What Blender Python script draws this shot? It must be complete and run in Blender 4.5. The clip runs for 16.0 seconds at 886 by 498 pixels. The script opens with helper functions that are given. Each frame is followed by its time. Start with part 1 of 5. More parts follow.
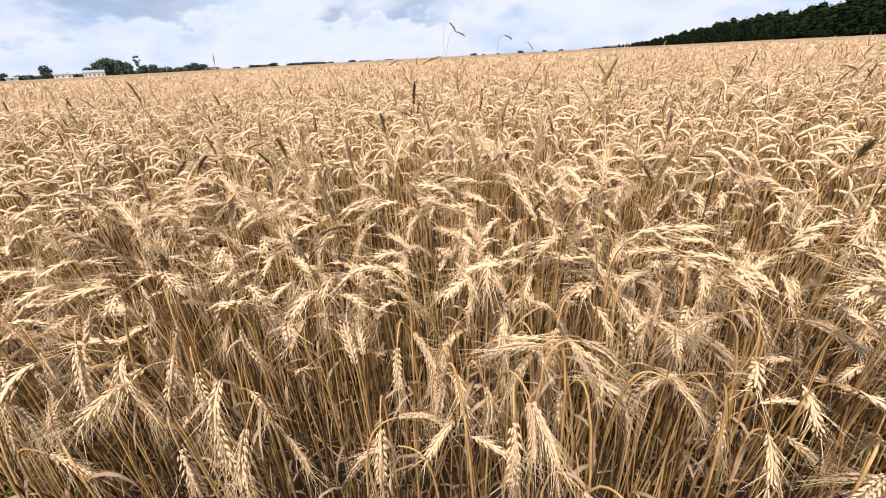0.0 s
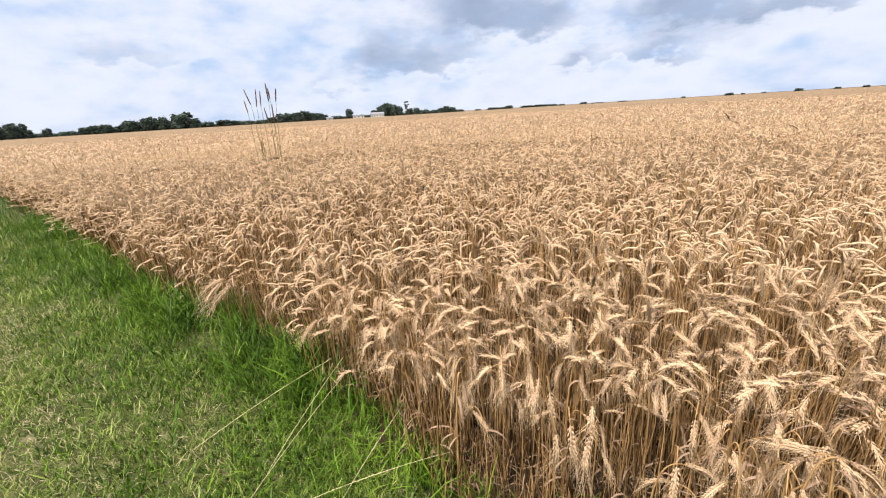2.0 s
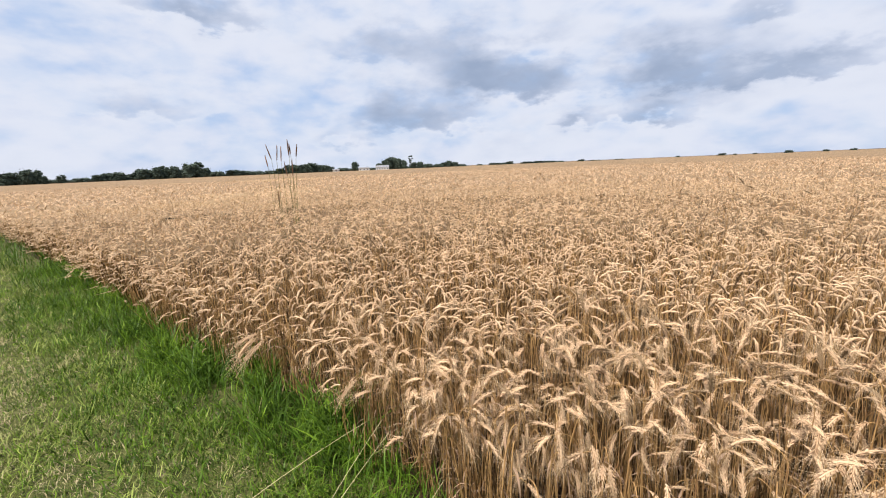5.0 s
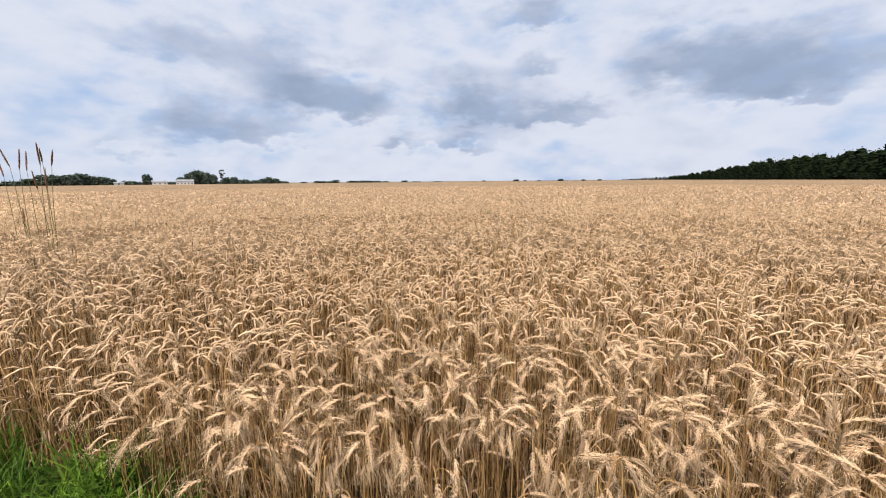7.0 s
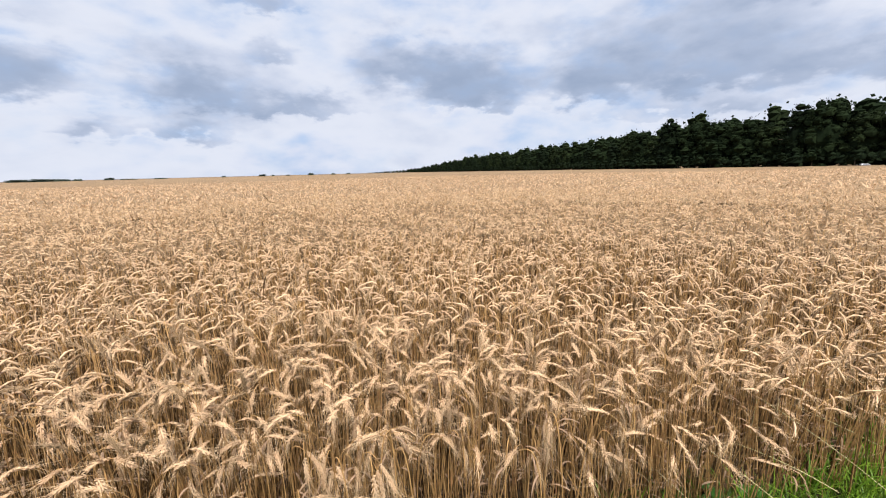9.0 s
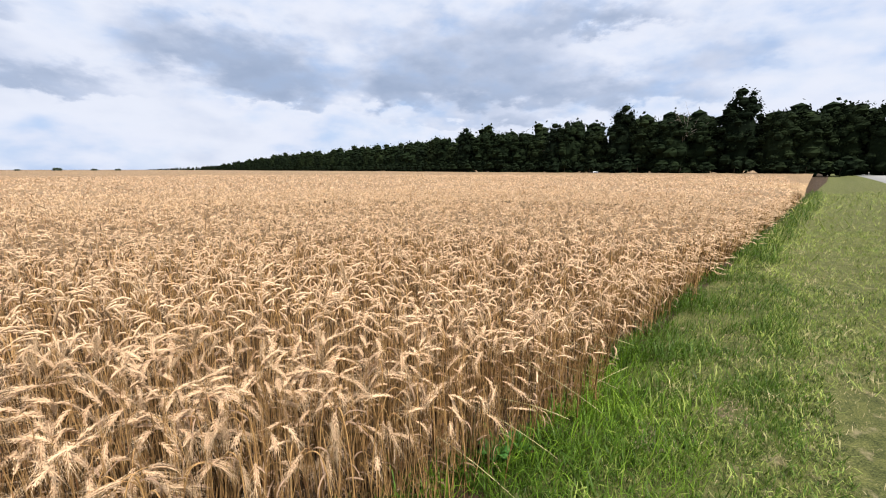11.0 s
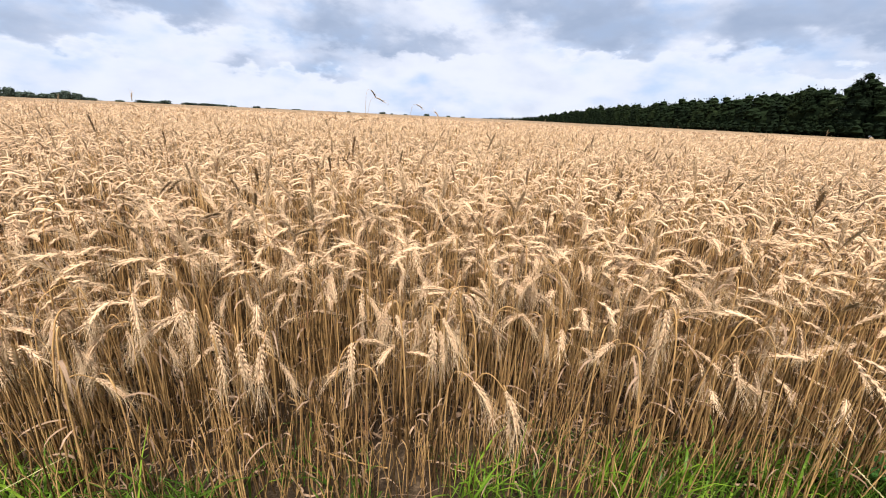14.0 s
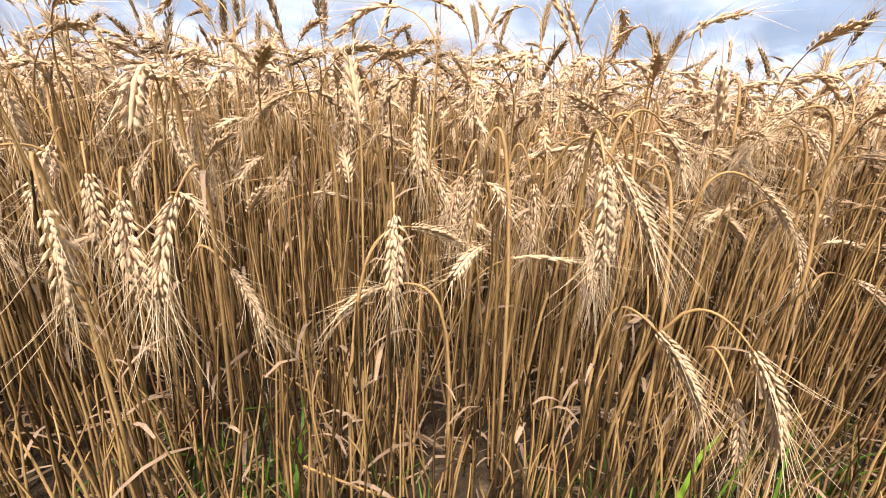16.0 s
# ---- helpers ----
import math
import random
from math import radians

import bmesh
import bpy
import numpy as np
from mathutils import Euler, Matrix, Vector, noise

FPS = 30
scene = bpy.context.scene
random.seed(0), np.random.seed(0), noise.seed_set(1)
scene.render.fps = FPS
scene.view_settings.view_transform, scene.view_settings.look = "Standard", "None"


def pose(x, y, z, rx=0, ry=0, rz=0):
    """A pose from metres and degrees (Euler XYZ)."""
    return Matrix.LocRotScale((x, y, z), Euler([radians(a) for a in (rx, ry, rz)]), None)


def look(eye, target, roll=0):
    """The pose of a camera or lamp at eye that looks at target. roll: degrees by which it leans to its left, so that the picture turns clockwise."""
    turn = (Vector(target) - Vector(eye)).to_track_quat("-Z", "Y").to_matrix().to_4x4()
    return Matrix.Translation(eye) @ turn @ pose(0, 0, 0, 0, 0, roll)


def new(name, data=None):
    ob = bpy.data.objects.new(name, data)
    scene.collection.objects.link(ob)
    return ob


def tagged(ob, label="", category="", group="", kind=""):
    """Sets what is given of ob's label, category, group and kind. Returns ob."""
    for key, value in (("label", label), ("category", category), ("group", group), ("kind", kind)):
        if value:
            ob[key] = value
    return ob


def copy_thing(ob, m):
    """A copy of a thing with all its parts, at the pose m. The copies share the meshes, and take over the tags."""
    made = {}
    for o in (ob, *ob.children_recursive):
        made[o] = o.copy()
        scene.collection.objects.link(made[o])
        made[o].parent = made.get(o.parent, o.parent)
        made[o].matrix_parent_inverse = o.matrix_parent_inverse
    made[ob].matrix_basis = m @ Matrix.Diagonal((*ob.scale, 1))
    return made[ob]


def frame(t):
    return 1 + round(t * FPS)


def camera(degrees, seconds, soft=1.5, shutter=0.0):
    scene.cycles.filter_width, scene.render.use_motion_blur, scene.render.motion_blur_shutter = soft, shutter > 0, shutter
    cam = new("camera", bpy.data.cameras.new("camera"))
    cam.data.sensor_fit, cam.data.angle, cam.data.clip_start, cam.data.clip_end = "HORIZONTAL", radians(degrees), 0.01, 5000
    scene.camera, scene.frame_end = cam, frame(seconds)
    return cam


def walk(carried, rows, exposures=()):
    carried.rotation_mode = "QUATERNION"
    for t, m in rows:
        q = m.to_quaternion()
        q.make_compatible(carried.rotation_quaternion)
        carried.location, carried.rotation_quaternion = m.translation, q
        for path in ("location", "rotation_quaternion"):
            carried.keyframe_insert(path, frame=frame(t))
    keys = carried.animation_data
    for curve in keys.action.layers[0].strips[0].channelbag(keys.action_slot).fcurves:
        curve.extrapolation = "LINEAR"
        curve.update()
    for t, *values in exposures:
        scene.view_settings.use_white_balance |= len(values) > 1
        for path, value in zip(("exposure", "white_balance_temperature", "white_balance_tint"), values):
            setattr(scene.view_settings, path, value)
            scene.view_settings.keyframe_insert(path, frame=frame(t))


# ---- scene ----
cam = camera(94.9, 16.0, 1.1)
PATH = [
    (0, (0.008, 0.061, 0.949), (-0.057, 1.869, 0.095), -3.1),
    (0.5, (-0.006, -0.057, 1.059), (-0.105, 1.734, 0.175), -3.4),
    (1, (-0.072, -0.222, 1.169), (-0.354, 1.575, 0.339), -3.1),
    (1.5, (-0.177, -0.372, 1.253), (-0.817, 1.372, 0.512), -3.1),
    (2, (-0.187, -0.451, 1.314), (-1.173, 1.168, 0.676), -3.5),
    (2.5, (-0.142, -0.467, 1.358), (-1.380, 1.007, 0.813), -3.4),
    (3, (-0.175, -0.512, 1.355), (-1.543, 0.863, 0.868), -3.6),
    (3.2, (-0.180, -0.521, 1.352), (-1.584, 0.823, 0.883), -3.6),
    (3.55, (-0.191, -0.525, 1.353), (-1.609, 0.809, 0.898), -3.5),
    (3.9, (-0.221, -0.531, 1.356), (-1.601, 0.845, 0.912), -3.3),
    (4.25, (-0.261, -0.538, 1.361), (-1.559, 0.917, 0.926), -3.0),
    (4.6, (-0.301, -0.545, 1.366), (-1.482, 1.011, 0.943), -2.6),
    (4.95, (-0.331, -0.551, 1.369), (-1.370, 1.109, 0.966), -2.4),
    (5.3, (-0.342, -0.554, 1.370), (-1.225, 1.200, 0.998), -2.3),
    (5.5, (-0.338, -0.554, 1.369), (-1.130, 1.249, 1.022), -2.1),
    (6, (-0.322, -0.545, 1.369), (-0.912, 1.337, 1.035), -1.4),
    (6.5, (-0.297, -0.556, 1.373), (-0.709, 1.373, 1.045), -0.8),
    (7, (-0.228, -0.598, 1.373), (-0.467, 1.360, 1.044), -0.5),
    (7.5, (-0.204, -0.624, 1.370), (-0.235, 1.346, 1.029), -0.7),
    (8, (-0.262, -0.587, 1.361), (-0.029, 1.367, 1.006), -1.0),
    (8.5, (-0.241, -0.557, 1.359), (0.306, 1.331, 0.992), -1.2),
    (9, (-0.191, -0.565, 1.356), (0.686, 1.193, 0.980), -1.4),
    (9.5, (-0.153, -0.579, 1.350), (1.007, 1.004, 0.967), -1.0),
    (9.7, (-0.141, -0.592, 1.346), (1.121, 0.913, 0.964), -1.1),
    (10.05, (-0.136, -0.601, 1.343), (1.270, 0.774, 0.960), -0.9),
    (10.4, (-0.116, -0.617, 1.337), (1.385, 0.656, 0.956), -0.6),
    (10.75, (-0.091, -0.636, 1.332), (1.458, 0.581, 0.949), -0.3),
    (11.1, (-0.068, -0.654, 1.327), (1.483, 0.563, 0.941), 0.1),
    (11.45, (-0.052, -0.672, 1.323), (1.447, 0.608, 0.933), 0.4),
    (11.8, (-0.042, -0.683, 1.317), (1.327, 0.716, 0.920), 0.8),
    (12, (-0.028, -0.692, 1.294), (1.229, 0.804, 0.888), 1.4),
    (12.5, (0.013, -0.683, 1.209), (0.979, 1.011, 0.765), 2.5),
    (13, (0.056, -0.671, 1.134), (0.762, 1.131, 0.631), 3.0),
    (13.5, (0.005, -0.592, 1.092), (0.518, 1.256, 0.526), 3.0),
    (14, (-0.094, -0.416, 0.982), (0.303, 1.444, 0.363), 2.7),
    (14.5, (-0.151, -0.251, 0.806), (0.181, 1.612, 0.160), 2.4),
    (15, (-0.163, -0.066, 0.647), (0.169, 1.783, -0.040), 3.0),
    (15.5, (-0.163, 0.035, 0.548), (0.212, 1.926, 0.016), 3.3),
    (16, (-0.136, 0.093, 0.523), (0.168, 1.977, -0.075), 3.2),
]
walk(cam, [(t, look(eye, target, roll)) for t, eye, target, roll in PATH],
     ((0, 0.52), (3, 0.45), (5.5, 0.30), (7, 0.26), (9.5, 0.37), (13, 0.47), (14.5, 0.58), (16, 0.80)))

# ---- sky, sun ----
SUN_AZ, SUN_EL = 198.0, 61.0          # degrees: compass bearing from +y clockwise, height
# bearing, height, half width, half height (degrees), weight of each grey cloud base
CLOUDS = [
    (-60, 17.5, 5, 1.2, 0.7), (-84, 8.0, 5, 1.5, 0.40), (-65, 8.0, 5, 1.6, 0.40), (-37, 15.5, 5, 2.0, 0.45), (-26.5, 12.0, 4.6, 3.0, 0.95),
    (-18.5, 10.3, 3.8, 2.1, 0.80), (-37, 9.0, 3.2, 3.0, 0.50), (-32, 6.6, 6.5, 1.6, 0.60), (-44, 4.7, 4, 1.2, 0.30), (-13.2, 5.1, 2, 0.8, 0.50),
]
CLOUDS += [
    (-3.0, 9.7, 6.0, 2.1, 0.95), (-5.0, 5.4, 4.0, 1.4, 0.75), (8.5, 8.3, 5.2, 0.9, 0.65), (5.0, 20.0, 3.6, 1.7, 0.75), (6.5, 14.4, 2.8, 1.0, 0.40),
    (20.6, 13.6, 5.2, 2.5, 0.65), (30.3, 12.0, 6.2, 2.5, 0.95), (30.5, 9.0, 4.6, 1.1, 0.70), (44.5, 10.0, 3, 1.9, 0.60),
]
CLOUDS += [
    (52, 12.6, 7.2, 4.4, 0.80), (63, 14.3, 4, 3.7, 0.45), (72.8, 17.6, 6.1, 1.4, 0.80), (59.7, 6.5, 9.2, 0.9, 0.45), (86, 13.0, 5, 2.2, 0.35),
    (64, 9.6, 10, 1.5, 0.55), (78, 9.0, 7, 1.6, 0.45),
]


class Nodes:
    """Shortens the building of a node tree."""

    def __init__(self, tree):
        self.tree = tree
        tree.nodes.clear()

    def add(self, kind, inputs=None):
        node = self.tree.nodes.new(kind)
        for key, value in (inputs or {}).items():
            self.put(node.inputs[key], value)
        return node

    def put(self, socket, value):
        if isinstance(value, bpy.types.NodeSocket):
            self.tree.links.new(value, socket)
        else:
            socket.default_value = value

    def math(self, op, a, b=0.0, c=0.0):
        node = self.add("ShaderNodeMath", {0: a, 1: b, 2: c})
        node.operation = op
        return node.outputs[0]

    def mix(self, fac, a, b):
        node = self.add("ShaderNodeMix")
        node.data_type = "RGBA"
        for socket, value in ((node.inputs[0], fac), (node.inputs[6], a), (node.inputs[7], b)):
            self.put(socket, value)
        return node.outputs[2]

    def noise(self, vector, scale, detail=4.0, rough=0.55, distort=0.0):
        return self.add("ShaderNodeTexNoise", {"Vector": vector, "Scale": scale, "Detail": detail, "Roughness": rough,
                                               "Distortion": distort}).outputs[0]

    def span(self, value, low, high, to_low=0.0, to_high=1.0):
        node = self.add("ShaderNodeMapRange")
        node.interpolation_type = "SMOOTHSTEP"
        for key, item in enumerate((value, low, high, to_low, to_high)):
            self.put(node.inputs[key], item)
        return node.outputs[0]


def rgb(r, g, b):
    return (r, g, b, 1.0)


world = bpy.data.worlds.new("sky")
scene.world = world
world.use_nodes = True
n = Nodes(world.node_tree)
way = n.add("ShaderNodeTexCoord").outputs["Generated"]
xyz = n.add("ShaderNodeSeparateXYZ", {0: way})
plane = n.add("ShaderNodeMapping", {"Vector": way, "Location": (3.1, 1.7, 0.4), "Scale": (1.0, 1.0, 2.2)}).outputs[0]
other = n.add("ShaderNodeMapping", {"Vector": plane, "Location": (7.0, 2.0, 5.0)}).outputs[0]
big = n.noise(plane, 2.4, 3.0, 0.5)
small = n.noise(plane, 7.0, 5.0, 0.5)
lumps = n.noise(plane, 13.0, 5.0, 0.5)
warp, rise = n.noise(other, 8.0, 5.0, 0.5), n.noise(other, 15.0, 5.0, 0.55)
bearing = n.math("ADD", n.math("ARCTAN2", xyz.outputs[0], xyz.outputs[1]), n.math("MULTIPLY_ADD", warp, 0.20, -0.10))
height = n.math("ADD", n.math("ARCSINE", xyz.outputs[2]), n.math("MULTIPLY_ADD", rise, 0.12, -0.06))
grey = n.math("MULTIPLY", n.span(big, 0.50, 0.68), 0.22)
for a, e, wa, we, weight in CLOUDS:
    # flat dark foot, soft top
    da = n.math("DIVIDE", n.math("SUBTRACT", bearing, radians(a)), radians(1.08 * wa))
    up = n.math("SUBTRACT", height, radians(e - 0.35 * we))
    de = n.math("ADD", n.math("DIVIDE", n.math("MAXIMUM", up, 0.0), radians(1.55 * we)), n.math("DIVIDE", n.math("MINIMUM", up, 0.0), radians(0.55 * we)))
    r2 = n.math("ADD", n.math("MULTIPLY", da, da), n.math("MULTIPLY", de, de))
    grey = n.math("ADD", grey, n.math("MULTIPLY", n.math("EXPONENT", n.math("MULTIPLY", r2, -0.75)), weight))
grey = n.math("ADD", grey, n.math("MULTIPLY_ADD", small, 0.85, -0.425))
rim = n.math("MULTIPLY", n.span(grey, -0.12, 0.12), n.span(grey, 0.14, 0.45, 1.0, 0.0))
grey = n.math("MULTIPLY", n.span(grey, 0.06, 1.05), n.span(lumps, 0.25, 0.7, 0.75, 1.0))
air = n.add("ShaderNodeTexSky")
air.sky_type, air.sun_disc = "NISHITA", False
air.sun_elevation, air.sun_rotation = radians(SUN_EL), radians(SUN_AZ)
nishita = air.outputs[0]
clear = n.mix(0.85, n.mix(1.0, rgb(0, 0, 0), nishita), rgb(5.3, 7.0, 10.2))
white = n.span(n.math("ADD", n.math("MULTIPLY", lumps, 0.55), n.math("MULTIPLY", big, 0.45)), 0.33, 0.58)
cloud = n.mix(white, clear, rgb(7.7, 8.3, 9.9))
cloud = n.mix(n.math("MULTIPLY", rim, 0.5), cloud, rgb(9.2, 9.5, 10.4))
cloud = n.mix(grey, cloud, rgb(3.7, 4.6, 6.4))
below = n.span(xyz.outputs[2], -0.03, 0.0)
back = n.add("ShaderNodeBackground", {0: n.mix(below, rgb(2.0, 1.7, 1.1), cloud), 1: 0.072})
n.add("ShaderNodeOutputWorld", {0: back.outputs[0]})

sun = new("sun", bpy.data.lights.new("sun", "SUN"))
sun.data.energy, sun.data.angle, sun.data.color = 6.3, radians(16.0), (1.0, 0.925, 0.85)
sun.matrix_world = look((40 * math.sin(radians(SUN_AZ)), 40 * math.cos(radians(SUN_AZ)), 40 * math.tan(radians(SUN_EL))), (0, 0, 0))


# ---- materials ----
def material(name, low, high, scale=8.0, rough=0.6, fine=60.0, fine_amount=0.25, through_light=0.0, bump=0.0, bump_scale=200.0,
             metallic=0.0, island=0.0, stretch=(1, 1, 1), third=None, third_scale=1.0, third_from=0.55):
    """A surface between two colours by a broad and a fine noise; third: a colour that comes in patches; through_light: the share let through a thin leaf."""
    mat = bpy.data.materials.new(name)
    mat.use_nodes = True
    n = Nodes(mat.node_tree)
    place = n.add("ShaderNodeTexCoord").outputs["Object"]
    place = n.add("ShaderNodeMapping", {"Vector": place, "Scale": stretch}).outputs[0]
    value = n.math("MULTIPLY_ADD", n.noise(place, fine, 3.0), fine_amount, n.math("MULTIPLY", n.noise(place, scale, 4.0), 1.0 - fine_amount))
    value = n.span(value, 0.3, 0.7)
    if island:
        lone = n.add("ShaderNodeNewGeometry").outputs["Random Per Island"]
        value = n.math("ADD", n.math("MULTIPLY", value, 1.0 - island), n.math("MULTIPLY", lone, island))
    colour = n.mix(value, rgb(*low), rgb(*high))
    if third:
        colour = n.mix(n.span(n.noise(place, third_scale, 5.0, 0.6), third_from, third_from + 0.15), colour, rgb(*third))
    shader = n.add("ShaderNodeBsdfPrincipled", {"Base Color": colour, "Roughness": rough, "Metallic": metallic, "Specular IOR Level": 0.5 if rough < 0.35 else 0.15})
    if bump:
        hill = n.noise(place, bump_scale, 4.0)
        n.put(shader.inputs["Normal"], n.add("ShaderNodeBump", {"Strength": bump, "Distance": 0.01, "Height": hill}).outputs[0])
    out = shader.outputs[0]
    if through_light:
        thin = n.add("ShaderNodeBsdfTranslucent", {0: colour})
        out = n.add("ShaderNodeMixShader", {0: through_light, 1: out, 2: thin.outputs[0]}).outputs[0]
    n.add("ShaderNodeOutputMaterial", {0: out})
    return mat


EAR = material("ripe_ear", (0.39, 0.245, 0.135), (0.78, 0.56, 0.36), 14, 0.6, 260, 0.4, 0.10, 0.3, 900, island=0.5)
AWN = material("awn", (0.54, 0.385, 0.22), (0.80, 0.60, 0.40), 20, 0.5, 100, 0.3, 0.15, island=0.4)
STEM = material("straw_stem", (0.13, 0.068, 0.026), (0.58, 0.36, 0.150), 18, 0.45, 70, 0.4, 0.06, 0.2, 500, island=0.55, third=(0.33, 0.165, 0.080), third_scale=14, third_from=0.56)
# dark brown: the shade of the gaps between stalks is put into these stems
SHADE_STEM = material("old_straw", (0.022, 0.012, 0.005), (0.13, 0.074, 0.029), 16, 0.6, 70, 0.4, 0.05, 0.2, 500, island=0.6)
DRY_LEAF = material("dry_leaf", (0.11, 0.066, 0.038), (0.43, 0.295, 0.195), 12, 0.7, 90, 0.4, 0.15, 0.4, 300, island=0.6)
DARK_EAR = material("weathered_ear", (0.22, 0.145, 0.080), (0.42, 0.295, 0.17), 20, 0.75, 240, 0.4, 0.1, 0.5, 800, island=0.4)
GREEN = material("grass_blade", (0.016, 0.042, 0.005), (0.105, 0.19, 0.022), 4, 0.42, 60, 0.3, 0.3, island=0.6)
YOUNG = material("young_grass", (0.045, 0.12, 0.010), (0.235, 0.36, 0.036), 4, 0.45, 60, 0.3, 0.35, island=0.6)
MOWN = material("mown_blade", (0.060, 0.112, 0.017), (0.35, 0.41, 0.10), 3, 0.55, 40, 0.3, 0.2, island=0.75, third=(0.42, 0.37, 0.19), third_scale=3.4, third_from=0.54)
THATCH = material("dry_clippings", (0.20, 0.165, 0.085), (0.50, 0.43, 0.26), 10, 0.8, 60, 0.4, 0.1, island=0.5)
PALE_STALK = material("pale_stalk", (0.36, 0.33, 0.155), (0.52, 0.46, 0.26), 20, 0.6, 90, 0.3, 0.1)
HEAD = material("grass_head", (0.14, 0.075, 0.045), (0.32, 0.19, 0.11), 30, 0.8, 200, 0.4, 0.1, 0.6, 700)
GREEN_STEM = material("green_stem", (0.075, 0.085, 0.030), (0.19, 0.175, 0.065), 10, 0.6, 80, 0.3, 0.1)
WEED = material("weed_leaf", (0.03, 0.10, 0.02), (0.09, 0.22, 0.045), 14, 0.5, 120, 0.4, 0.25, 0.4, 200)
SOIL = material("field_soil", (0.018, 0.012, 0.007), (0.060, 0.040, 0.024), 6, 0.95, 70, 0.5, 0, 0.9, 90, third=(0.10, 0.07, 0.043), third_scale=25)
TURF = material("turf", (0.016, 0.026, 0.007), (0.135, 0.140, 0.044), 12, 0.95, 130, 0.65, 0, 1.0, 160, third=(0.19, 0.165, 0.09), third_scale=9, third_from=0.56)
BARE = material("bare_earth", (0.06, 0.042, 0.026), (0.33, 0.26, 0.175), 14, 0.95, 90, 0.5, 0, 0.9, 120)
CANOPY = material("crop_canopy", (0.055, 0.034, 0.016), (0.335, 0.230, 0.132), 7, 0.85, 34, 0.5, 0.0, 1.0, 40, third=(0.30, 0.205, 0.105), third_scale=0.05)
# darkened straw tones: the shade among the stems is put into the colour
UNDER_SHADE = material("straw_understorey", (0.040, 0.025, 0.012), (0.21, 0.136, 0.072), 9, 0.9, 40, 0.5, 0.0, 1.0, 40)
NEAR_SHADE = material("straw_litter", (0.020, 0.013, 0.007), (0.088, 0.057, 0.029), 11, 0.95, 60, 0.5, 0.0, 1.0, 60)
ASPHALT = material("road_surface", (0.19, 0.19, 0.185), (0.29, 0.29, 0.28), 1.2, 0.85, 120, 0.5, 0, 0.4, 200)
# near-black: the wood's shade is put into the leaf colour; roadside adds haze
SHADE_LEAVES = [material("leaves_" + k, lo, hi, 0.8, 0.85, 4.0, 0.4, 0.05, island=0.6) for k, lo, hi in (
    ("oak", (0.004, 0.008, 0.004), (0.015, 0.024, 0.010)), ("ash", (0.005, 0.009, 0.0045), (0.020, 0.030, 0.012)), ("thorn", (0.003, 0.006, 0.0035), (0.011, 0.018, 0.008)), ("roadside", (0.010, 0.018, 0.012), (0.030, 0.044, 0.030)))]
for mat in SHADE_LEAVES:
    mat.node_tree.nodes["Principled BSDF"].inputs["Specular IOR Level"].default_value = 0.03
# lighter and greyer than the wood: distance haze is put into this colour
HAZED_LEAVES = material("far_leaves", (0.026, 0.040, 0.032), (0.060, 0.080, 0.058), 0.8, 0.8, 4.0, 0.4, 0.0, island=0.6)
BARK = material("bark", (0.045, 0.035, 0.026), (0.12, 0.095, 0.07), 6, 0.95, 30, 0.5, 0, 0.8, 20, stretch=(1, 1, 0.2))
DEADWOOD = material("dead_wood", (0.13, 0.115, 0.10), (0.26, 0.235, 0.205), 6, 0.9, 40, 0.5)
WHITEWASH = material("white_wall", (0.66, 0.66, 0.64), (0.82, 0.82, 0.80), 0.7, 0.85, 20, 0.3)
SLATE = material("grey_roof", (0.15, 0.155, 0.17), (0.27, 0.275, 0.29), 1.5, 0.8, 25, 0.4)
TYRE = material("tyre_rubber", (0.018, 0.018, 0.018), (0.04, 0.04, 0.04), 20, 0.85, 120, 0.4)
RIM = material("alloy_rim", (0.20, 0.205, 0.21), (0.32, 0.325, 0.33), 8, 0.45, 60, 0.3, metallic=0.9)
TRIM = material("black_trim", (0.014, 0.014, 0.015), (0.03, 0.03, 0.032), 10, 0.5, 80, 0.4)
GLASS_DARK = material("car_glass", (0.035, 0.045, 0.055), (0.06, 0.07, 0.08), 2, 0.04, 10, 0.2)
GLASS_DARK.node_tree.nodes["Principled BSDF"].inputs["IOR"].default_value = 2.4
# pale base colour stands in for the sky's reflection in the glass
REFLECTION_GLASS = material("windscreen_glass", (0.20, 0.21, 0.235), (0.26, 0.27, 0.30), 2, 0.05, 10, 0.2)
LAMP_GLASS = material("lamp_glass", (0.62, 0.64, 0.66), (0.78, 0.8, 0.82), 12, 0.12, 40, 0.3)
PANE = material("window_pane", (0.05, 0.06, 0.07), (0.09, 0.10, 0.12), 2, 0.1, 10, 0.2)


def paint(name, colour):
    mat = material(name, [0.9 * c for c in colour], colour, 1.5, 0.3, 40, 0.2)
    mat.node_tree.nodes["Principled BSDF"].inputs["Coat Weight"].default_value = 0.8
    return mat


# ---- mesh helpers ----
def mesh_from(name, verts, tris, mats, which=None, smooth=True):
    me = bpy.data.meshes.new(name)
    verts, tris = np.asarray(verts, np.float32).reshape(-1, 3), np.asarray(tris, np.int32).reshape(-1, 3)
    me.vertices.add(len(verts))
    me.vertices.foreach_set("co", verts.ravel())
    me.loops.add(3 * len(tris))
    me.loops.foreach_set("vertex_index", tris.ravel())
    me.polygons.add(len(tris))
    me.polygons.foreach_set("loop_start", np.arange(0, 3 * len(tris), 3, dtype=np.int32))
    me.polygons.foreach_set("use_smooth", np.full(len(tris), smooth))
    for m in mats:
        me.materials.append(m)
    if which is not None:
        me.polygons.foreach_set("material_index", np.asarray(which, np.int32))
    me.update(calc_edges=True)
    return me


